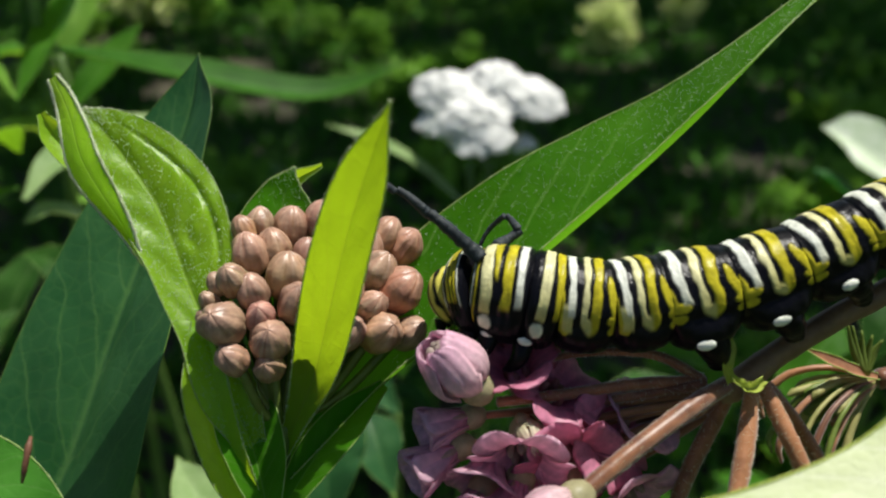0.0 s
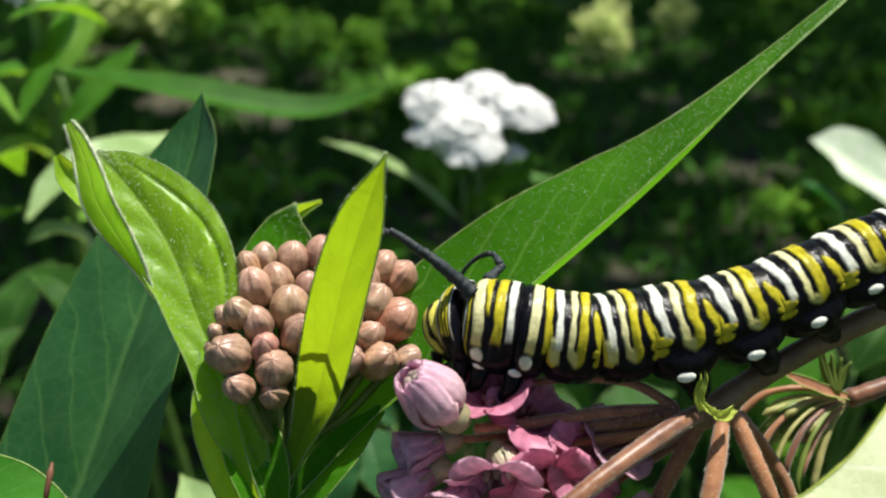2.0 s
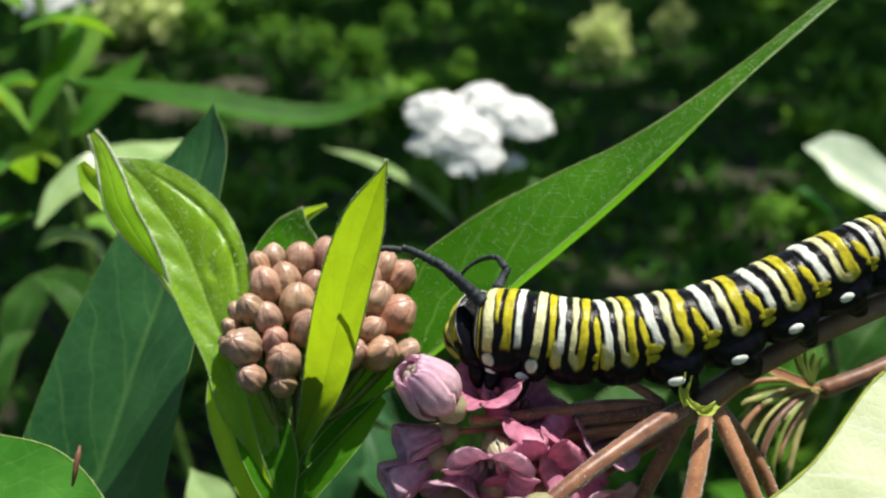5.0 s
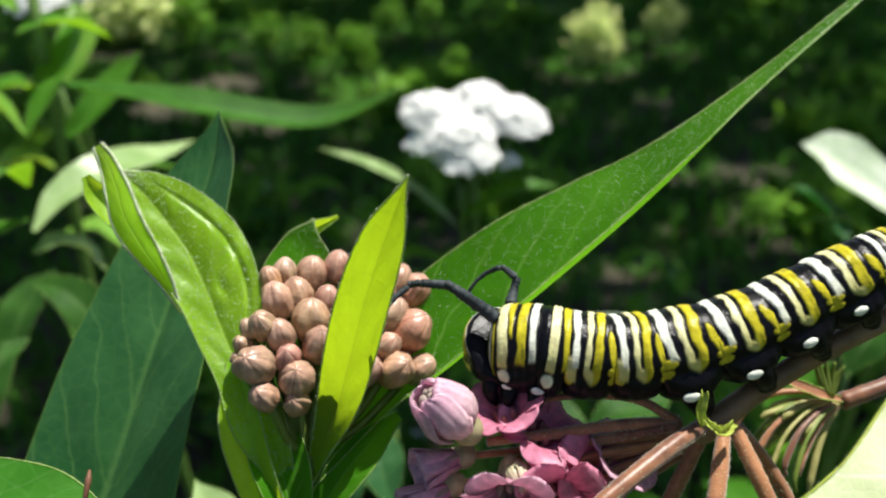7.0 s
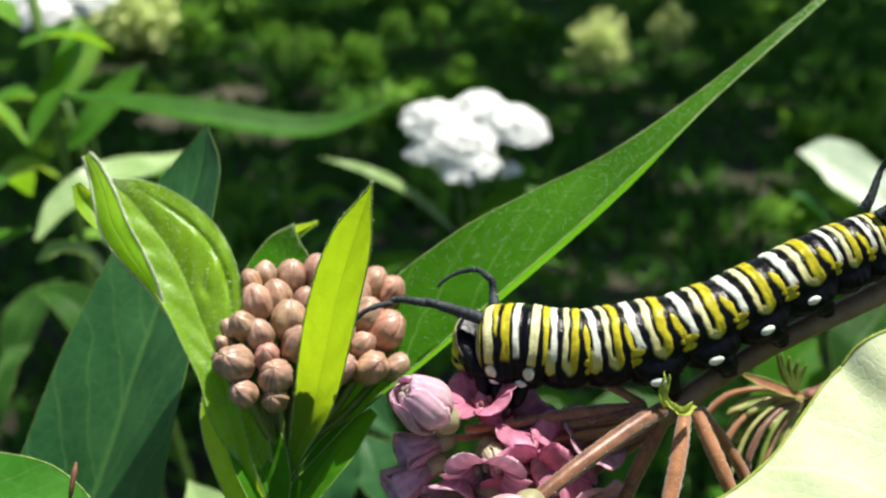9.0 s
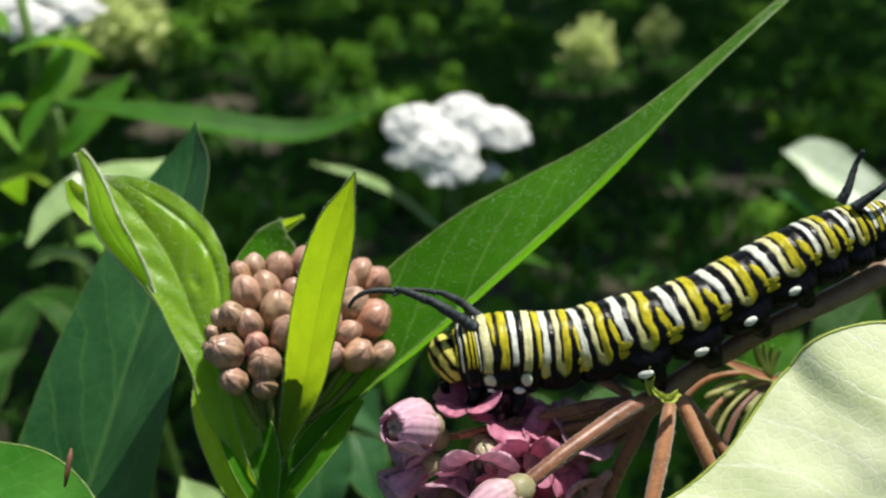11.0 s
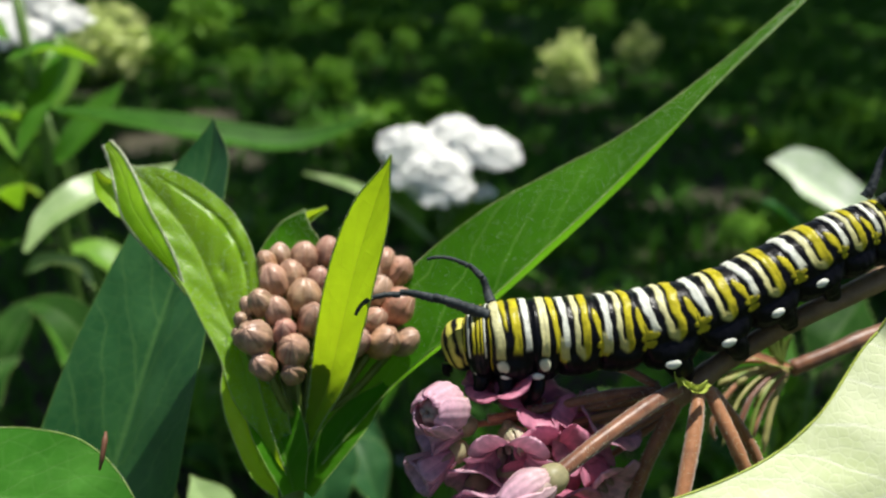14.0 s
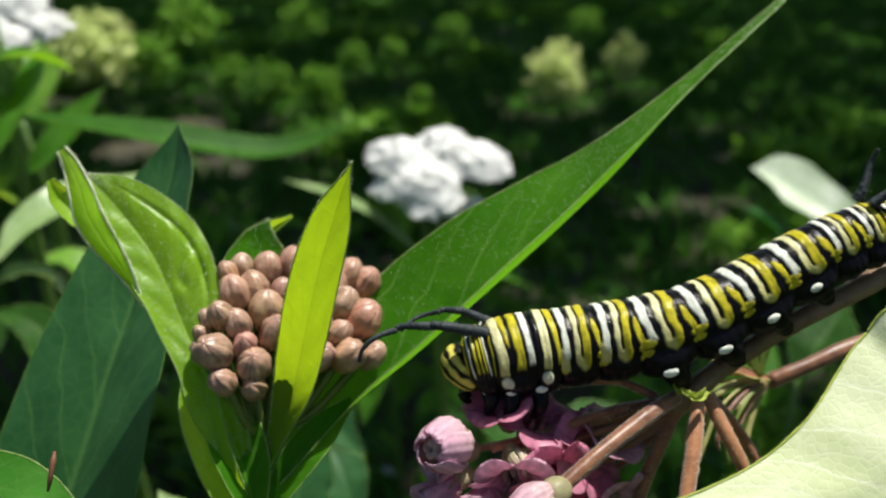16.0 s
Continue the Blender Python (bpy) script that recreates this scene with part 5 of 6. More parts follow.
# ---- ground ----
bm = bmesh.new()
size, n = 60.0, 120
grid = []
for i in range(n + 1):
    row = []
    for j in range(n + 1):
        x = (2 * j / n - 1)
        y = (2 * i / n - 1)
        x, y = x * abs(x) * size, y * abs(y) * size
        row.append(bm.verts.new((x, y, 0.03 * noise.noise((x * 1.3, y * 1.3, 0)) + 0.012 * noise.noise((x * 6, y * 6, 3)))))
    grid.append(row)
for i in range(n):
    for j in range(n):
        bm.faces.new((grid[i][j], grid[i][j + 1], grid[i + 1][j + 1], grid[i + 1][j]))
ground = part("ground", bm, SOIL, None, "dark shaded soil with sparse grass", kind="structure")


# weeds in flecks of sun: middle, radius, share of leaves, painted sunlit-pale or green
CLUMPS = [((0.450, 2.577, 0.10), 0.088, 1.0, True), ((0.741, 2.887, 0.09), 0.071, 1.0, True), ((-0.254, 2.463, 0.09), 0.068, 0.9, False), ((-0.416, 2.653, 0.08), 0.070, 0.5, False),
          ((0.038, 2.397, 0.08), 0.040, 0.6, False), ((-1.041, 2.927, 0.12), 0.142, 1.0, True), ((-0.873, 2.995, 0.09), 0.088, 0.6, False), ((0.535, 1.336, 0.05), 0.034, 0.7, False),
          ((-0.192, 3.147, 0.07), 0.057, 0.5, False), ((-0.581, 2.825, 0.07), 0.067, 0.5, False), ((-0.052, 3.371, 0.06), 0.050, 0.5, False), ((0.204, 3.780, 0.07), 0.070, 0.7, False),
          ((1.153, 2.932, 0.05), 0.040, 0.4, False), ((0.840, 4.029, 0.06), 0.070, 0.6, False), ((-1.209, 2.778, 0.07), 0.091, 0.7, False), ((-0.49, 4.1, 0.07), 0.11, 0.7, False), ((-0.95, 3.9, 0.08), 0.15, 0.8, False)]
BARE = [(Vector((-1.092, 2.724)), 0.085), (Vector((-0.618, 2.395)), 0.045), (Vector((0.607, 1.639)), 0.0), (Vector((-0.70, 2.16)), 0.05), (Vector((-0.45, 2.02)), 0.03)]
FALL = Vector((SUN.x, SUN.y)) / SUN.z
GAPS = [(Vector(c[:2]) - FALL * c[2], r * (0.6 + 0.4 * k) - 0.07 * (1 - k)) for c, r, k, _ in CLUMPS]
SUNNY = GAPS + BARE


def weed_clump(c, r, share, pale, seed):
    """A low leafy weed: thin stems from one foot and many small pointed leaves round a loose ball."""
    rnd = random.Random(seed)
    ob = thing("weed", Vector((c[0], c[1], 0)), "leafy weed painted pale green for a fleck of sun" if pale else "low green leafy weed among the grass", "weed", "weeds on the ground")
    bm = bmesh.new()
    tips = []
    for i in range(7):
        a = i * 2.4 + seed
        tip = Vector((c[0] + math.cos(a) * r * 0.6, c[1] + math.sin(a) * r * 0.6, c[2] + r * rnd.uniform(-0.1, 0.6)))
        tube(bm, [Vector((c[0], c[1], -0.02)), Vector((c[0], c[1], 0)).lerp(tip, 0.5) + Vector((0, 0, 0.01)), tip], [0.003, 0.002, 0.001], 6, 6)
        tips.append(tip)
    part("stem", bm, STEM, ob, kind="stuff")
    verts, faces = [], []
    for i in range(int(420 * share)):
        d = Vector((rnd.gauss(0, 1), rnd.gauss(0, 1), rnd.gauss(0, 1))).normalized() * (rnd.random() ** 0.45) * r
        o = Vector(c) + d * (1 + 0.5 * noise.noise(d * 22 + Vector((seed, 0, 0))))
        o.z = max(o.z, 0.01)
        ln, w = r * rnd.uniform(0.14, 0.25), r * rnd.uniform(0.06, 0.10)
        e = Euler((rnd.uniform(-0.6, 0.6), rnd.uniform(-0.6, 0.6), rnd.uniform(0, 6.28)))
        k = len(verts)
        for x, y, z in ((-1, 0, 0), (-0.3, 1, 0.12), (0.4, 0.8, 0.1), (1, 0, -0.15), (0.4, -0.8, 0.1), (-0.3, -1, 0.12), (0, 0, 0)):
            v = Vector((x * ln, y * w, z * ln))
            v.rotate(e)
            verts.append(o + v - Vector((c[0], c[1], 0)))
        faces += [(k + 6, k + q, k + (q + 1) % 6) for q in range(6)]
    me = bpy.data.meshes.new("foliage")
    me.from_pydata(verts, [], faces)
    me.materials.append(WEED_SUNFLECK if pale else WEED)
    leaves = tagged(new("foliage", me), kind="stuff")
    leaves.parent = ob


for i, (c, r, share, pale) in enumerate(CLUMPS):
    weed_clump(c, r, share, pale, i + 3)


def blades(name, count, region, height, width, material, label, seed, clumps=0, spots=(), spread=(0.05, 0.07), bare=()):
    """Grass or weeds as one mesh of many bent, pointed blades."""
    rnd = random.Random(seed)
    verts, faces = [], []
    centres = [(rnd.uniform(region[0], region[1]), rnd.uniform(region[2], region[3])) for _ in range(clumps)] + list(spots)
    for _ in range(count):
        if centres:
            cx, cy = rnd.choice(centres)
            x, y = rnd.gauss(cx, spread[0]), rnd.gauss(cy, spread[1])
        else:
            x, y = rnd.uniform(region[0], region[1]), rnd.uniform(region[2], region[3])
        if any((c - Vector((x, y))).length < r + 0.06 for c, r in bare):
            continue
        a = rnd.uniform(0, 6.28)
        h = height * rnd.uniform(0.4, 1.2)
        w = width * rnd.uniform(0.6, 1.3)
        lean_d = Vector((math.cos(a), math.sin(a), 0))
        side = Vector((-math.sin(a), math.cos(a), 0)) * w
        o = Vector((x, y, -0.005))
        k = len(verts)
        bend = rnd.uniform(0.2, 1.0)
        for q in range(4):
            u = q / 4
            c = o + Vector((0, 0, h * (u - 0.3 * bend * u * u))) + lean_d * h * bend * u * u
            ww = (0.5 + 1.6 * u * (1 - u) * 2) * 0.6
            verts += [c - side * ww, c + side * ww]
        verts.append(o + Vector((0, 0, h * (1 - 0.3 * bend))) + lean_d * h * bend)
        for q in range(3):
            b = k + 2 * q
            faces.append((b, b + 1, b + 3, b + 2))
        faces.append((k + 6, k + 7, k + 8))
    me = bpy.data.meshes.new(name)
    me.from_pydata(verts, [], faces)
    me.materials.append(material)
    for p in me.polygons:
        p.use_smooth = True
    return tagged(new(name, me), label, "grass", kind="stuff")


blades("grass", 130000, (-3.2, 3.6, 0.4, 6.6), 0.055, 0.006, GRASS, "short shaded grass on dark soil", 1, bare=BARE)
blades("weeds", 22000, (-3.2, 1.6, 0.45, 6.4), 0.08, 0.014, WEED, "low broad-leaved weeds in patches", 2, clumps=70, bare=BARE)

blades("grass", 60000, (-6.0, 6.0, -5.0, 0.4), 0.06, 0.011, GRASS, "short grass behind the viewpoint", 9)
blades("grass", 30000, (-8.0, -3.2, 0.4, 8.0), 0.06, 0.012, GRASS, "short grass beside the flower bed", 10)
blades("grass", 30000, (3.6, 8.0, 0.4, 8.0), 0.06, 0.012, GRASS, "short grass under the tree", 11)
slab = Vector((-0.0435, 0.7687))
bm = bmesh.new()
tube(bm, [Vector((slab.x - 0.026, slab.y, 0.008)), Vector((slab.x, slab.y + 0.004, 0.010)), Vector((slab.x + 0.024, slab.y, 0.009))], [0.006, 0.008, 0.006], 10, 12, lump=0.2)
tagged(part("stick", bm, GLAZE, None, "short bleached stick lying on the ground"), category="stick")

# ---- unseen tree, added so that its crown shades the ground behind ----
tree = thing("tree", Vector((5.6, 4.2, 0)), "unseen broad-leaved tree added to shade the ground", "tree")
bm = bmesh.new()
tube(bm, [(5.6, 4.2, -0.1), (5.5, 4.2, 1.5), (5.2, 4.3, 3.4), (5.0, 4.4, 5.2)], [0.28, 0.2, 0.16, 0.06], 14, 24, lump=0.15)
for i in range(9):
    a = i * 0.7
    tube(bm, [(5.35, 4.25, 2.0 + 0.25 * i), (3.4 + 1.2 * math.cos(a), 4.2 + 1.3 * math.sin(a), 3.3 + 0.12 * i), (1.7 + 2.2 * math.cos(a), 4.2 + 2.4 * math.sin(a), 3.8)], [0.09, 0.05, 0.015], 8, 14, lump=0.2, seed=i)
part("trunk", bm, BARK, tree)
rnd = random.Random(8)
verts, faces = [], []
while len(faces) < 18000:
    x, y, z = rnd.uniform(-2.6, 5.4), rnd.uniform(0.9, 8.2), rnd.uniform(3.4, 4.3)
    g = Vector((x, y, z)) - SUN * (z / SUN.z)
    if g.y < 0.42 + 0.06 * math.sin(g.x * 9):
        continue
    if abs((g.x - 0.6) / 3.9) ** 4 + abs((g.y - 3.4) / 3.7) ** 4 > 1 + 0.5 * noise.noise((g.x * 0.9, g.y * 0.9, 2)):
        continue
    keep = noise.noise((g.x * 2.4, g.y * 2.4, 5)) < (0.9 if g.y < 2.0 else 0.42 if g.x < 0.2 else 0.6)
    # holes cut in the added crown where sun flecks are wanted
    for c, r in SUNNY:
        if (c - Vector((g.x, g.y))).length < r + 0.09:
            keep = False
    if not keep:
        continue
    k = len(verts)
    e = Euler((rnd.uniform(-0.7, 0.7), rnd.uniform(-0.7, 0.7), rnd.uniform(0, 6.28)))
    ln, w = rnd.uniform(0.07, 0.12), rnd.uniform(0.03, 0.05)
    for vx, vy, vz in ((-ln, 0, 0), (-ln * 0.3, w, 0.01), (ln * 0.5, w * 0.8, 0.005), (ln, 0, -0.015), (ln * 0.5, -w * 0.8, 0.005), (-ln * 0.3, -w, 0.01)):
        v = Vector((vx, vy, vz))
        v.rotate(e)
        verts.append(Vector((x, y, z)) + v - Vector((5.6, 4.2, 0)))
    faces.append((k, k + 1, k + 2, k + 3, k + 4, k + 5))
me = bpy.data.meshes.new("crown")
me.from_pydata(verts, [], faces)
me.materials.append(CANOPY)
crown_ob = tagged(new("crown", me), kind="stuff")
crown_ob.parent = tree


# ---- what moves ----
def between(table, t):
    """Smooth value of a table of time: numbers."""
    keys = sorted(table)
    if t <= keys[0]:
        return table[keys[0]]
    if t >= keys[-1]:
        return table[keys[-1]]
    k = max(i for i, a in enumerate(keys) if a <= t)
    a, b = keys[k], keys[k + 1]
    f = (t - a) / (b - a)
    f = f * f * (3 - 2 * f)
    return tuple(p + (q - p) * f for p, q in zip(table[a], table[b]))


def turn_about(pivot, origin, degrees, axis):
    """The pose of a part whose rest place is origin, turned about pivot (both in its thing's space)."""
    r = Matrix.Rotation(radians(degrees), 4, axis)
    return Matrix.Translation(pivot) @ r @ Matrix.Translation(Vector(origin) - Vector(pivot))


TIMES = [0, 0.5, 1, 1.5, 2, 2.5, 3, 3.5, 3.8, 4, 4.2, 5, 6, 6.5, 7, 7.5, 8, 8.5, 9.2, 10, 10.6, 11, 11.5, 12, 12.5, 13, 13.5, 14, 14.5, 15, 15.5, 16]
BACK = lean(0, 0, -1)
VIEW_AXES = Matrix((lean(1, 0, 0), lean(0, 0, 1), lean(0, 1, 0))).transposed().to_4x4()
CREST = lean(0, math.cos(radians(15)), -math.sin(radians(15)))


def spine_at(t):
    """Joints of the body in the caterpillar's space: head, three thoracic rings and ten of the abdomen, and the tail."""
    flat = {a: tuple(c for p in ps for c in p) for a, ps in FRONT.items()}
    f = between(flat, t)
    long = between(STRETCH, t)[0]
    pts = [Vector(f[i:i + 3]) for i in (0, 3, 6)] + [Vector((x, y, 0)) for x, y in REAR]
    pts = [Vector((p.x * long, p.y * long, p.z)) for p in pts]
    line = smooth_points(pts, 160)
    dist = [0.0]
    for a, b in zip(line, line[1:]):
        dist.append(dist[-1] + (b - a).length)
    def at(d):
        k = max(i for i, v in enumerate(dist) if v <= d)
        k = min(k, len(line) - 2)
        return line[k].lerp(line[k + 1], (d - dist[k]) / max(1e-9, dist[k + 1] - dist[k]))
    grip = dist[int(160 * 3 / 9)]                       # third control point: front edge of the gripping rings
    tail = dist[-1]
    lens = LENGTHS
    front = sum(lens[:5])
    rear = sum(lens[5:])
    marks = [0.8]
    acc = 0.0
    for ln in lens[:5]:
        acc += ln
        marks.append(0.8 + (grip - 0.8) * acc / front)
    acc = 0.0
    for ln in lens[5:]:
        acc += ln
        marks.append(grip + (tail - grip) * acc / rear)
    return [at(0.0)] + [at(min(m, tail - 1e-6)) for m in marks]


def body_pose(a, b, back_shift=0.0):
    """Pose of a ring from joint a to joint b (millimetres right and up)."""
    d = (b - a).normalized()
    x = lean(d.x, d.y, d.z)
    z = (CREST - x * CREST.dot(x)).normalized()
    y = z.cross(x)
    o = lean(a.x, a.y, a.z) * 0.001 + x * back_shift
    return Matrix(((x.x, y.x, z.x, o.x), (x.y, y.y, z.y, o.y), (x.z, y.z, z.z, o.z), (0, 0, 0, 1)))


WHITE_SWAY = {0: (3.4, 2.5), 0.5: (2.7, 3.4), 1: (2.9, 3.2), 1.5: (2.0, 2.5), 2: (2.2, 4.1), 2.5: (3.7, 3.8), 3: (3.9, 3.1), 3.5: (3.2, 3.0), 4: (3.9, 3.0), 6.5: (0.0, 3.8), 7: (1.9, 3.5), 7.5: (1.0, 4.1), 8: (2.6, 3.2), 8.5: (2.8, 3.3), 11: (-0.3, 3.9), 11.5: (5.8, -0.7), 12: (-2.3, 1.7), 12.5: (4.7, -0.6), 13: (-1.3, 2.2), 13.5: (2.6, 1.4), 14: (0.7, -0.9), 14.5: (2.3, -1.3), 15: (-2.0, 1.6), 15.5: (5.4, 0.1), 16: (3.2, -2.7)}
NEAR_SWAY = {0: (0.2, 2.6), 0.5: (-1.4, 0.7), 1: (0.3, 1.4), 1.5: (-2.4, -0.6), 2: (-0.7, 0.6), 2.5: (-0.8, -0.9), 3: (-1.8, -1.9), 3.5: (-1.3, -1.6), 4: (0.2, -1.9), 6.5: (-1.9, -0.6), 7: (-0.9, 0.0), 7.5: (-0.4, 1.0), 8: (-0.9, 0.4), 8.5: (-1.4, 0.0), 10: (-2.6, -0.8), 11: (-3.1, -2.1), 11.5: (-1.5, -1.8), 12: (3.5, 0.8), 12.5: (0.5, -3.2), 13: (0.1, -3.0), 13.5: (-1.4, -2.7), 14: (2.1, -1.3), 14.5: (1.1, -1.0), 15: (2.1, -2.5), 15.5: (2.2, -2.7), 16: (3.0, -0.4)}


def motions():
    walk(umbel, [
        (0, pose(0.02477, 0.05951, 0.55755, -0.27, -0.39, 0.07)),
        (0.5, pose(0.02464, 0.05913, 0.55765, -0.34, -0.31, -0.09)),
        (1, pose(0.02417, 0.05853, 0.55788, -0.33, -0.15, -0.20)),
        (1.5, pose(0.02419, 0.05699, 0.55853, -0.19, 0.26, -0.34)),
        (2, pose(0.02367, 0.05693, 0.55889, -0.24, 1.07, -0.80)),
        (2.5, pose(0.02356, 0.05585, 0.55939, -0.33, 0.52, -0.66)),
        (3, pose(0.02313, 0.05493, 0.55989, -0.21, 1.21, -0.84)),
        (3.5, pose(0.02341, 0.05522, 0.55958, -0.22, 0.77, -0.70)),
        (4, pose(0.02395, 0.05449, 0.55937, -0.24, 1.69, -1.10)),
        (6.5, pose(0.02344, 0.05626, 0.55879, 0.04, 0.34, -0.11)),
        (7, pose(0.02347, 0.05620, 0.55844, -0.00, -0.00, -0.00)),
        (7.5, pose(0.02390, 0.05638, 0.55843, -0.02, -0.19, 0.11)),
        (8, pose(0.02367, 0.05727, 0.55792, 0.01, 0.23, -0.05)),
        (8.5, pose(0.02400, 0.05831, 0.55815, -0.02, 0.82, -0.51)),
        (11, pose(0.02510, 0.05764, 0.55770, -0.00, 1.90, -0.77)),
        (11.5, pose(0.02527, 0.05661, 0.55799, -0.16, 2.51, -1.27)),
        (12, pose(0.02625, 0.05684, 0.55842, -0.12, 2.37, -1.12)),
        (12.5, pose(0.02688, 0.05600, 0.55694, -0.24, 1.42, -0.88)),
        (13, pose(0.02611, 0.05644, 0.55688, -0.26, 1.53, -0.91)),
        (13.5, pose(0.02408, 0.05616, 0.55727, -0.35, 1.97, -1.17)),
        (14, pose(0.02512, 0.05559, 0.55795, -0.31, 2.13, -1.15)),
        (14.5, pose(0.02676, 0.05819, 0.55833, -0.41, 1.23, -0.95)),
        (15, pose(0.02700, 0.05634, 0.55693, -0.20, 0.90, -0.54)),
        (15.5, pose(0.02689, 0.05482, 0.55676, -0.12, 2.10, -0.94)),
        (16, pose(0.02812, 0.05809, 0.55707, -0.24, 0.55, -0.48)),
    ])
    walk(caterpillar, [
        (0, pose(0.02069, 0.06111, 0.56379, -0.26, 0.03, -0.13)),
        (0.5, pose(0.02078, 0.06101, 0.56371, -0.33, 0.09, -0.27)),
        (1, pose(0.02047, 0.06065, 0.56381, -0.33, 0.05, -0.30)),
        (1.5, pose(0.02036, 0.05871, 0.56460, -0.19, 0.60, -0.50)),
        (2, pose(0.02040, 0.05930, 0.56450, -0.24, 0.95, -0.74)),
        (2.5, pose(0.02046, 0.05842, 0.56464, -0.32, -0.05, -0.39)),
        (3, pose(0.02011, 0.05734, 0.56516, -0.21, 0.63, -0.57)),
        (3.5, pose(0.02034, 0.05754, 0.56485, -0.22, -0.08, -0.30)),
        (4, pose(0.02106, 0.05703, 0.56453, -0.24, 0.52, -0.55)),
        (6.5, pose(0.02021, 0.05847, 0.56411, 0.04, -0.01, 0.05)),
        (7, pose(0.02029, 0.05864, 0.56367, -0.00, -0.00, -0.00)),
        (7.5, pose(0.02067, 0.05877, 0.56367, -0.02, -0.25, 0.14)),
        (8, pose(0.02061, 0.05980, 0.56301, 0.01, -0.45, 0.26)),
        (8.5, pose(0.02105, 0.06083, 0.56321, -0.02, -0.46, 0.09)),
        (11, pose(0.02229, 0.05983, 0.56272, 0.01, -0.89, 0.53)),
        (11.5, pose(0.02247, 0.05872, 0.56311, -0.13, -0.16, -0.01)),
        (12, pose(0.02339, 0.05890, 0.56356, -0.10, -0.16, 0.06)),
        (12.5, pose(0.02399, 0.05824, 0.56200, -0.23, -0.89, 0.21)),
        (13, pose(0.02314, 0.05846, 0.56203, -0.26, -0.92, 0.24)),
        (13.5, pose(0.02124, 0.05828, 0.56234, -0.33, -0.88, 0.17)),
        (14, pose(0.02213, 0.05750, 0.56320, -0.29, 0.03, -0.16)),
        (14.5, pose(0.02356, 0.06001, 0.56366, -0.40, -0.14, -0.30)),
        (15, pose(0.02378, 0.05803, 0.56223, -0.21, -0.98, 0.34)),
        (15.5, pose(0.02396, 0.05679, 0.56195, -0.10, -0.25, 0.16)),
        (16, pose(0.02482, 0.05970, 0.56240, -0.25, -1.26, 0.38)),
    ])
    rings = [[] for _ in segments]
    heads, nears, near_mids, near_tips, fars, far_mids, far_tips = [], [], [], [], [], [], []
    # filaments: lift of the root piece and of the tip, degrees; near one, then far one
    FEEL = {0: (38, 28, 130, -55), 1.5: (36, 24, 125, -50), 2.5: (35, 16, 118, -30), 3.5: (38, 14, 116, -30), 3.8: (44, 20, 116, -20), 4: (86, 84, 112, -15), 4.2: (40, 16, 112, -25), 5: (36, 0, 106, -30), 6.3: (32, -40, 95, -40), 7: (28, -42, 94, -40), 8: (12, -36, 92, -38), 8.5: (10, -25, 92, -35), 9.6: (20, -5, 60, -10), 11: (30, 2, 36, 0), 12: (10, -6, 36, 0), 12.5: (4, -6, 50, 0), 13.5: (6, -8, 35, -15), 14.5: (28, 0, 102, 40), 15.5: (12, -12, 22, -25), 16: (8, -18, 20, -22)}
    SWING = {0: (0, 30), 2.5: (0, 50), 3.5: (0, 52), 3.8: (10, 52), 4: (72, 55), 4.2: (12, 50), 5: (0, 40), 6.3: (5, 28), 8: (5, 30), 11: (0, 0), 13.5: (0, 0), 14.5: (0, 42), 15.5: (0, 0), 16: (0, 0)}
    NOD = {0: (10,), 2.5: (12,), 7: (25,), 8.5: (30,), 11: (28,), 12.5: (12,), 14.5: (10,), 15.5: (25,), 16: (28,)}
    for t in TIMES:
        j = spine_at(t)
        for k, rows in enumerate(rings):
            rows.append((t, body_pose(j[k + 1], j[k + 2])))
        m = body_pose(j[0], j[1])
        heads.append((t, m @ pose(0, 0, -0.0002, 0, -between(NOD, t)[0], 0)))
        base = body_pose(j[2], j[3])
        f = between(FEEL, t)
        w = between(SWING, t)
        for side, shift, lift, tip, swing, lengths, rows, mids, tips in ((-0.46, 0.0000, f[0], f[1], w[0], (0.00495, 0.00297), nears, near_mids, near_tips), (0.50, 0.0004, f[2], f[3], -w[1], (0.00275, 0.00177), fars, far_mids, far_tips)):
            spot = base @ Vector((shift, RADIUS * side, RADIUS * 0.80))
            for turn, sway, length, keyed in ((lift + 0.08 * (lift - tip), swing, lengths[0], rows), (0.55 * lift + 0.45 * tip, swing * 0.9, lengths[1], mids), (tip, swing * 0.8, 0.0, tips)):
                piece = Matrix.Translation(spot) @ VIEW_AXES @ pose(0, 0, 0, 0, turn, 0) @ pose(0, 0, 0, 0, 0, sway)
                keyed.append((t, piece))
                spot = piece @ Vector((-length, 0, 0))
    for ob, rows in zip(segments, rings):
        walk(ob, rows)
    walk(head, heads)
    walk(near_filament, nears)
    walk(near_middle, near_mids)
    walk(near_tip, near_tips)
    walk(far_filament, fars)
    walk(far_middle, far_mids)
    walk(far_tip, far_tips)
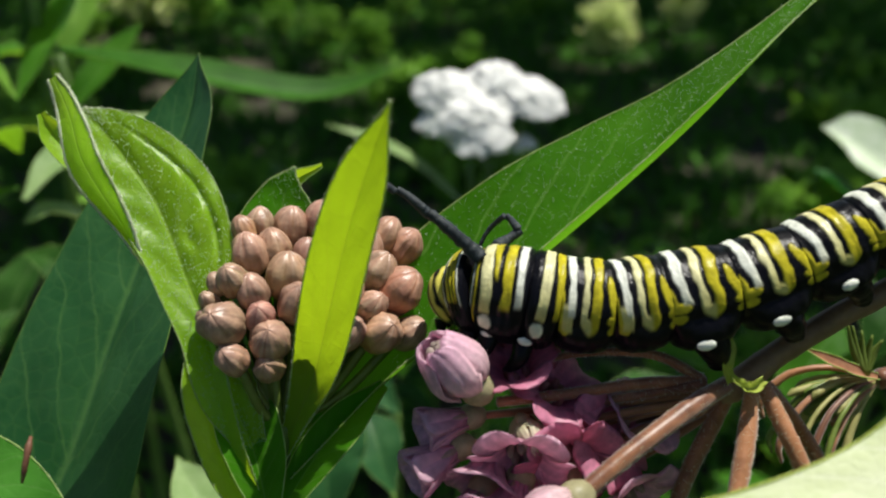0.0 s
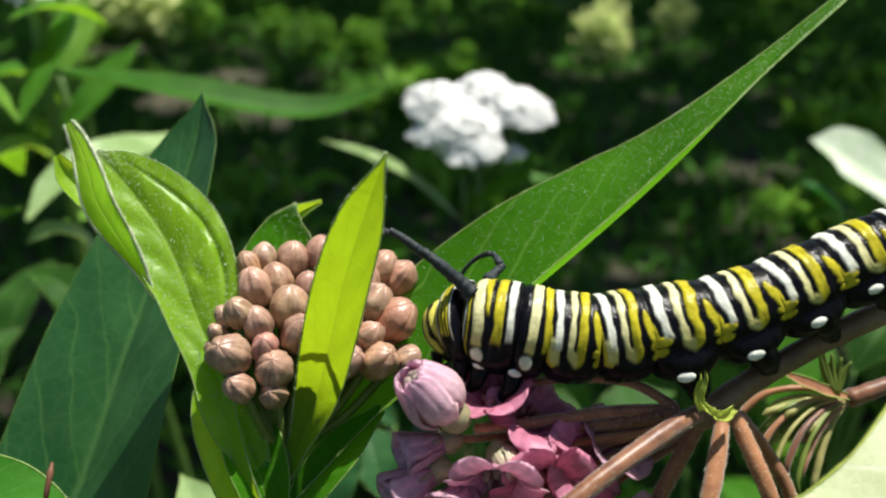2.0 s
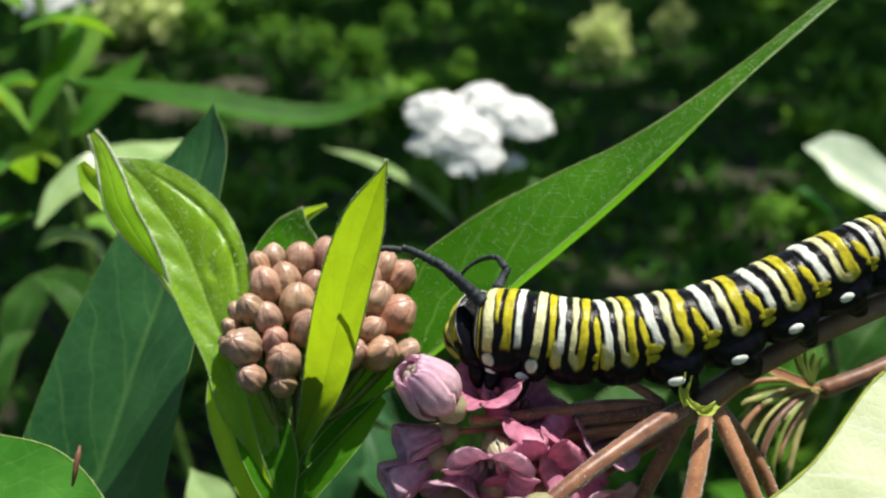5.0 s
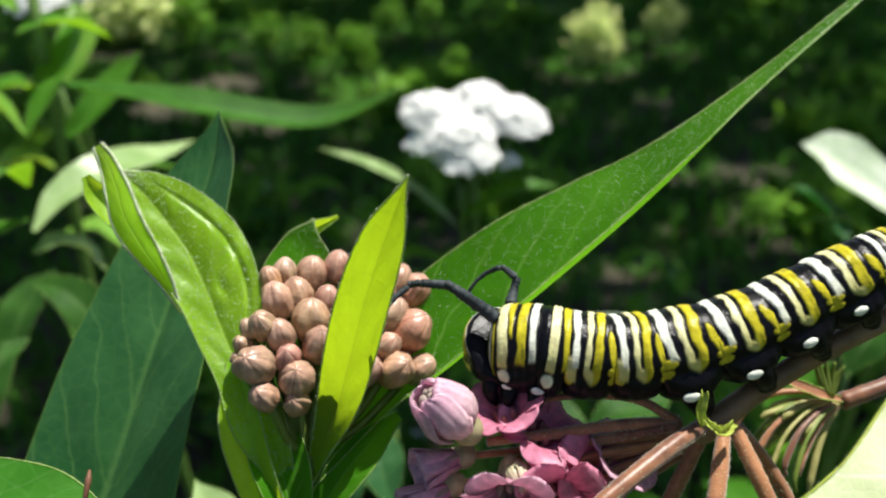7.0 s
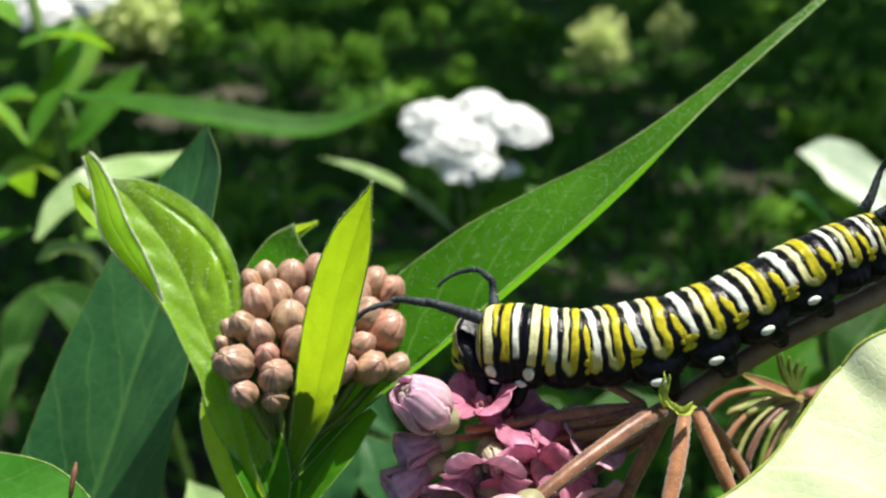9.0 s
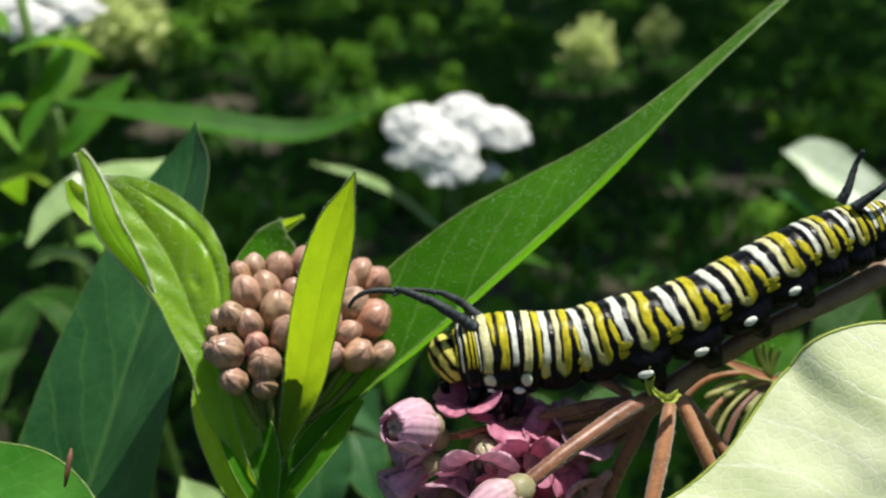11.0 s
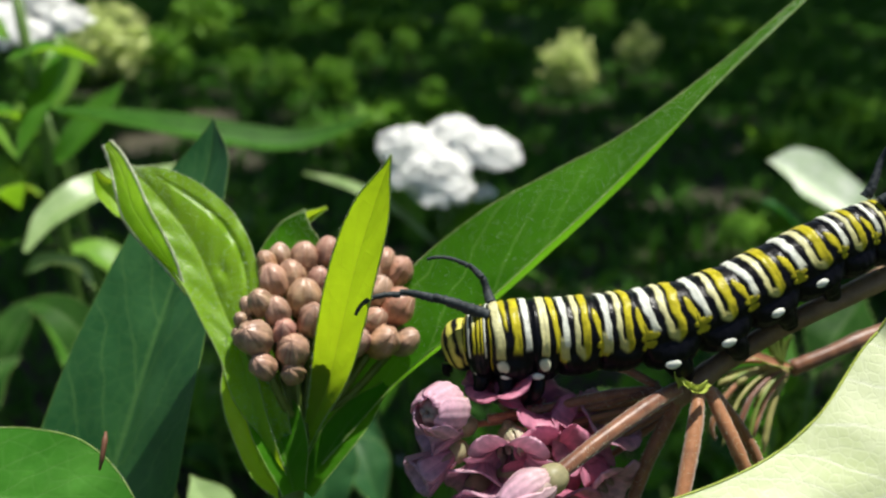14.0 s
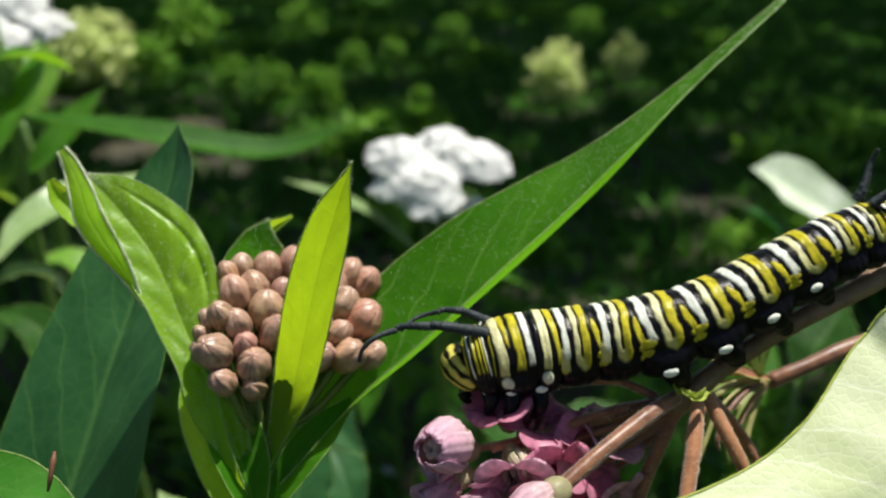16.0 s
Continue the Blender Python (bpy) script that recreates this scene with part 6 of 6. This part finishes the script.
    # the florets sink on their pedicels as the caterpillar shifts its weight
    SINK = {0: (1.0,), 2: (2.0,), 4: (2.0,), 6.5: (0.0,), 7.5: (0.0,), 8.5: (2.5,), 11: (7.4,), 12: (9.0,), 13.5: (6.0,), 14.5: (4.8,), 15: (7.2,), 15.5: (8.6,), 16: (9.2,)}
    ROLL = {0: (0.0,), 8.5: (4.0,), 11: (34.0,), 12.5: (42.0,), 16: (40.0,)}
    SWAY = {0: (1.2, -0.3, 1.7), 1.5: (1.4, -0.4, 1.2), 3.5: (0.8, -0.3, 0.7), 4: (1.0, -0.2, 0.7), 6.5: (0.1, 0.0, 0.1), 8.5: (-0.1, -0.2, 0.5), 11: (1.5, 0.1, 1.2), 12: (2.0, 0.2, 1.1), 13.5: (1.3, -0.5, 0.8), 14: (2.2, -0.2, 1.0), 16: (1.7, -0.4, 0.9)}
    rest = long_leaf.location.copy()
    walk(long_leaf, [(t, Matrix.Translation(rest + lean(*between(SWAY, t)[:2], 0) * 0.001) @ Matrix.Rotation(radians(between(SWAY, t)[2]), 4, BACK)) for t in TIMES])
    rest = near.location.copy()
    walk(near, [(t, Matrix.Translation(rest + lean(*between(NEAR_SWAY, t), 0) * 0.001)) for t in TIMES])
    rest = big_white.location.copy()
    walk(big_white, [(t, Matrix.Translation(rest + lean(*p, 0) * 0.001)) for t, p in WHITE_SWAY.items()])
    for i, ob in enumerate(pedicels):
        part_of = 1.0 if i in (1, ) else (0.6 if i in (0, 2, 3) or i > 8 else 0.0)
        if part_of:
            walk(ob, [(t, turn_about((0, 0, 0), ob.location, between(SINK, t)[0] * part_of, BACK)) for t in TIMES])
    for i, ob in enumerate([big_floret] + florets):
        part_of = 1.0 if i == 0 else 0.6
        rest = ob.location.copy()
        walk(ob, [(t, turn_about((0, 0, 0), rest, between(SINK, t)[0] * part_of, BACK) @ (Matrix.Translation(lean(-0.000028, 0, 0) * between(ROLL, t)[0]) @ Matrix.Rotation(radians(between(ROLL, t)[0] * 0.85), 4, lean(0, 1, 0)) @ Matrix.Rotation(radians(between(ROLL, t)[0]), 4, BACK) if i == 0 else Matrix())) for t in TIMES])


motions()
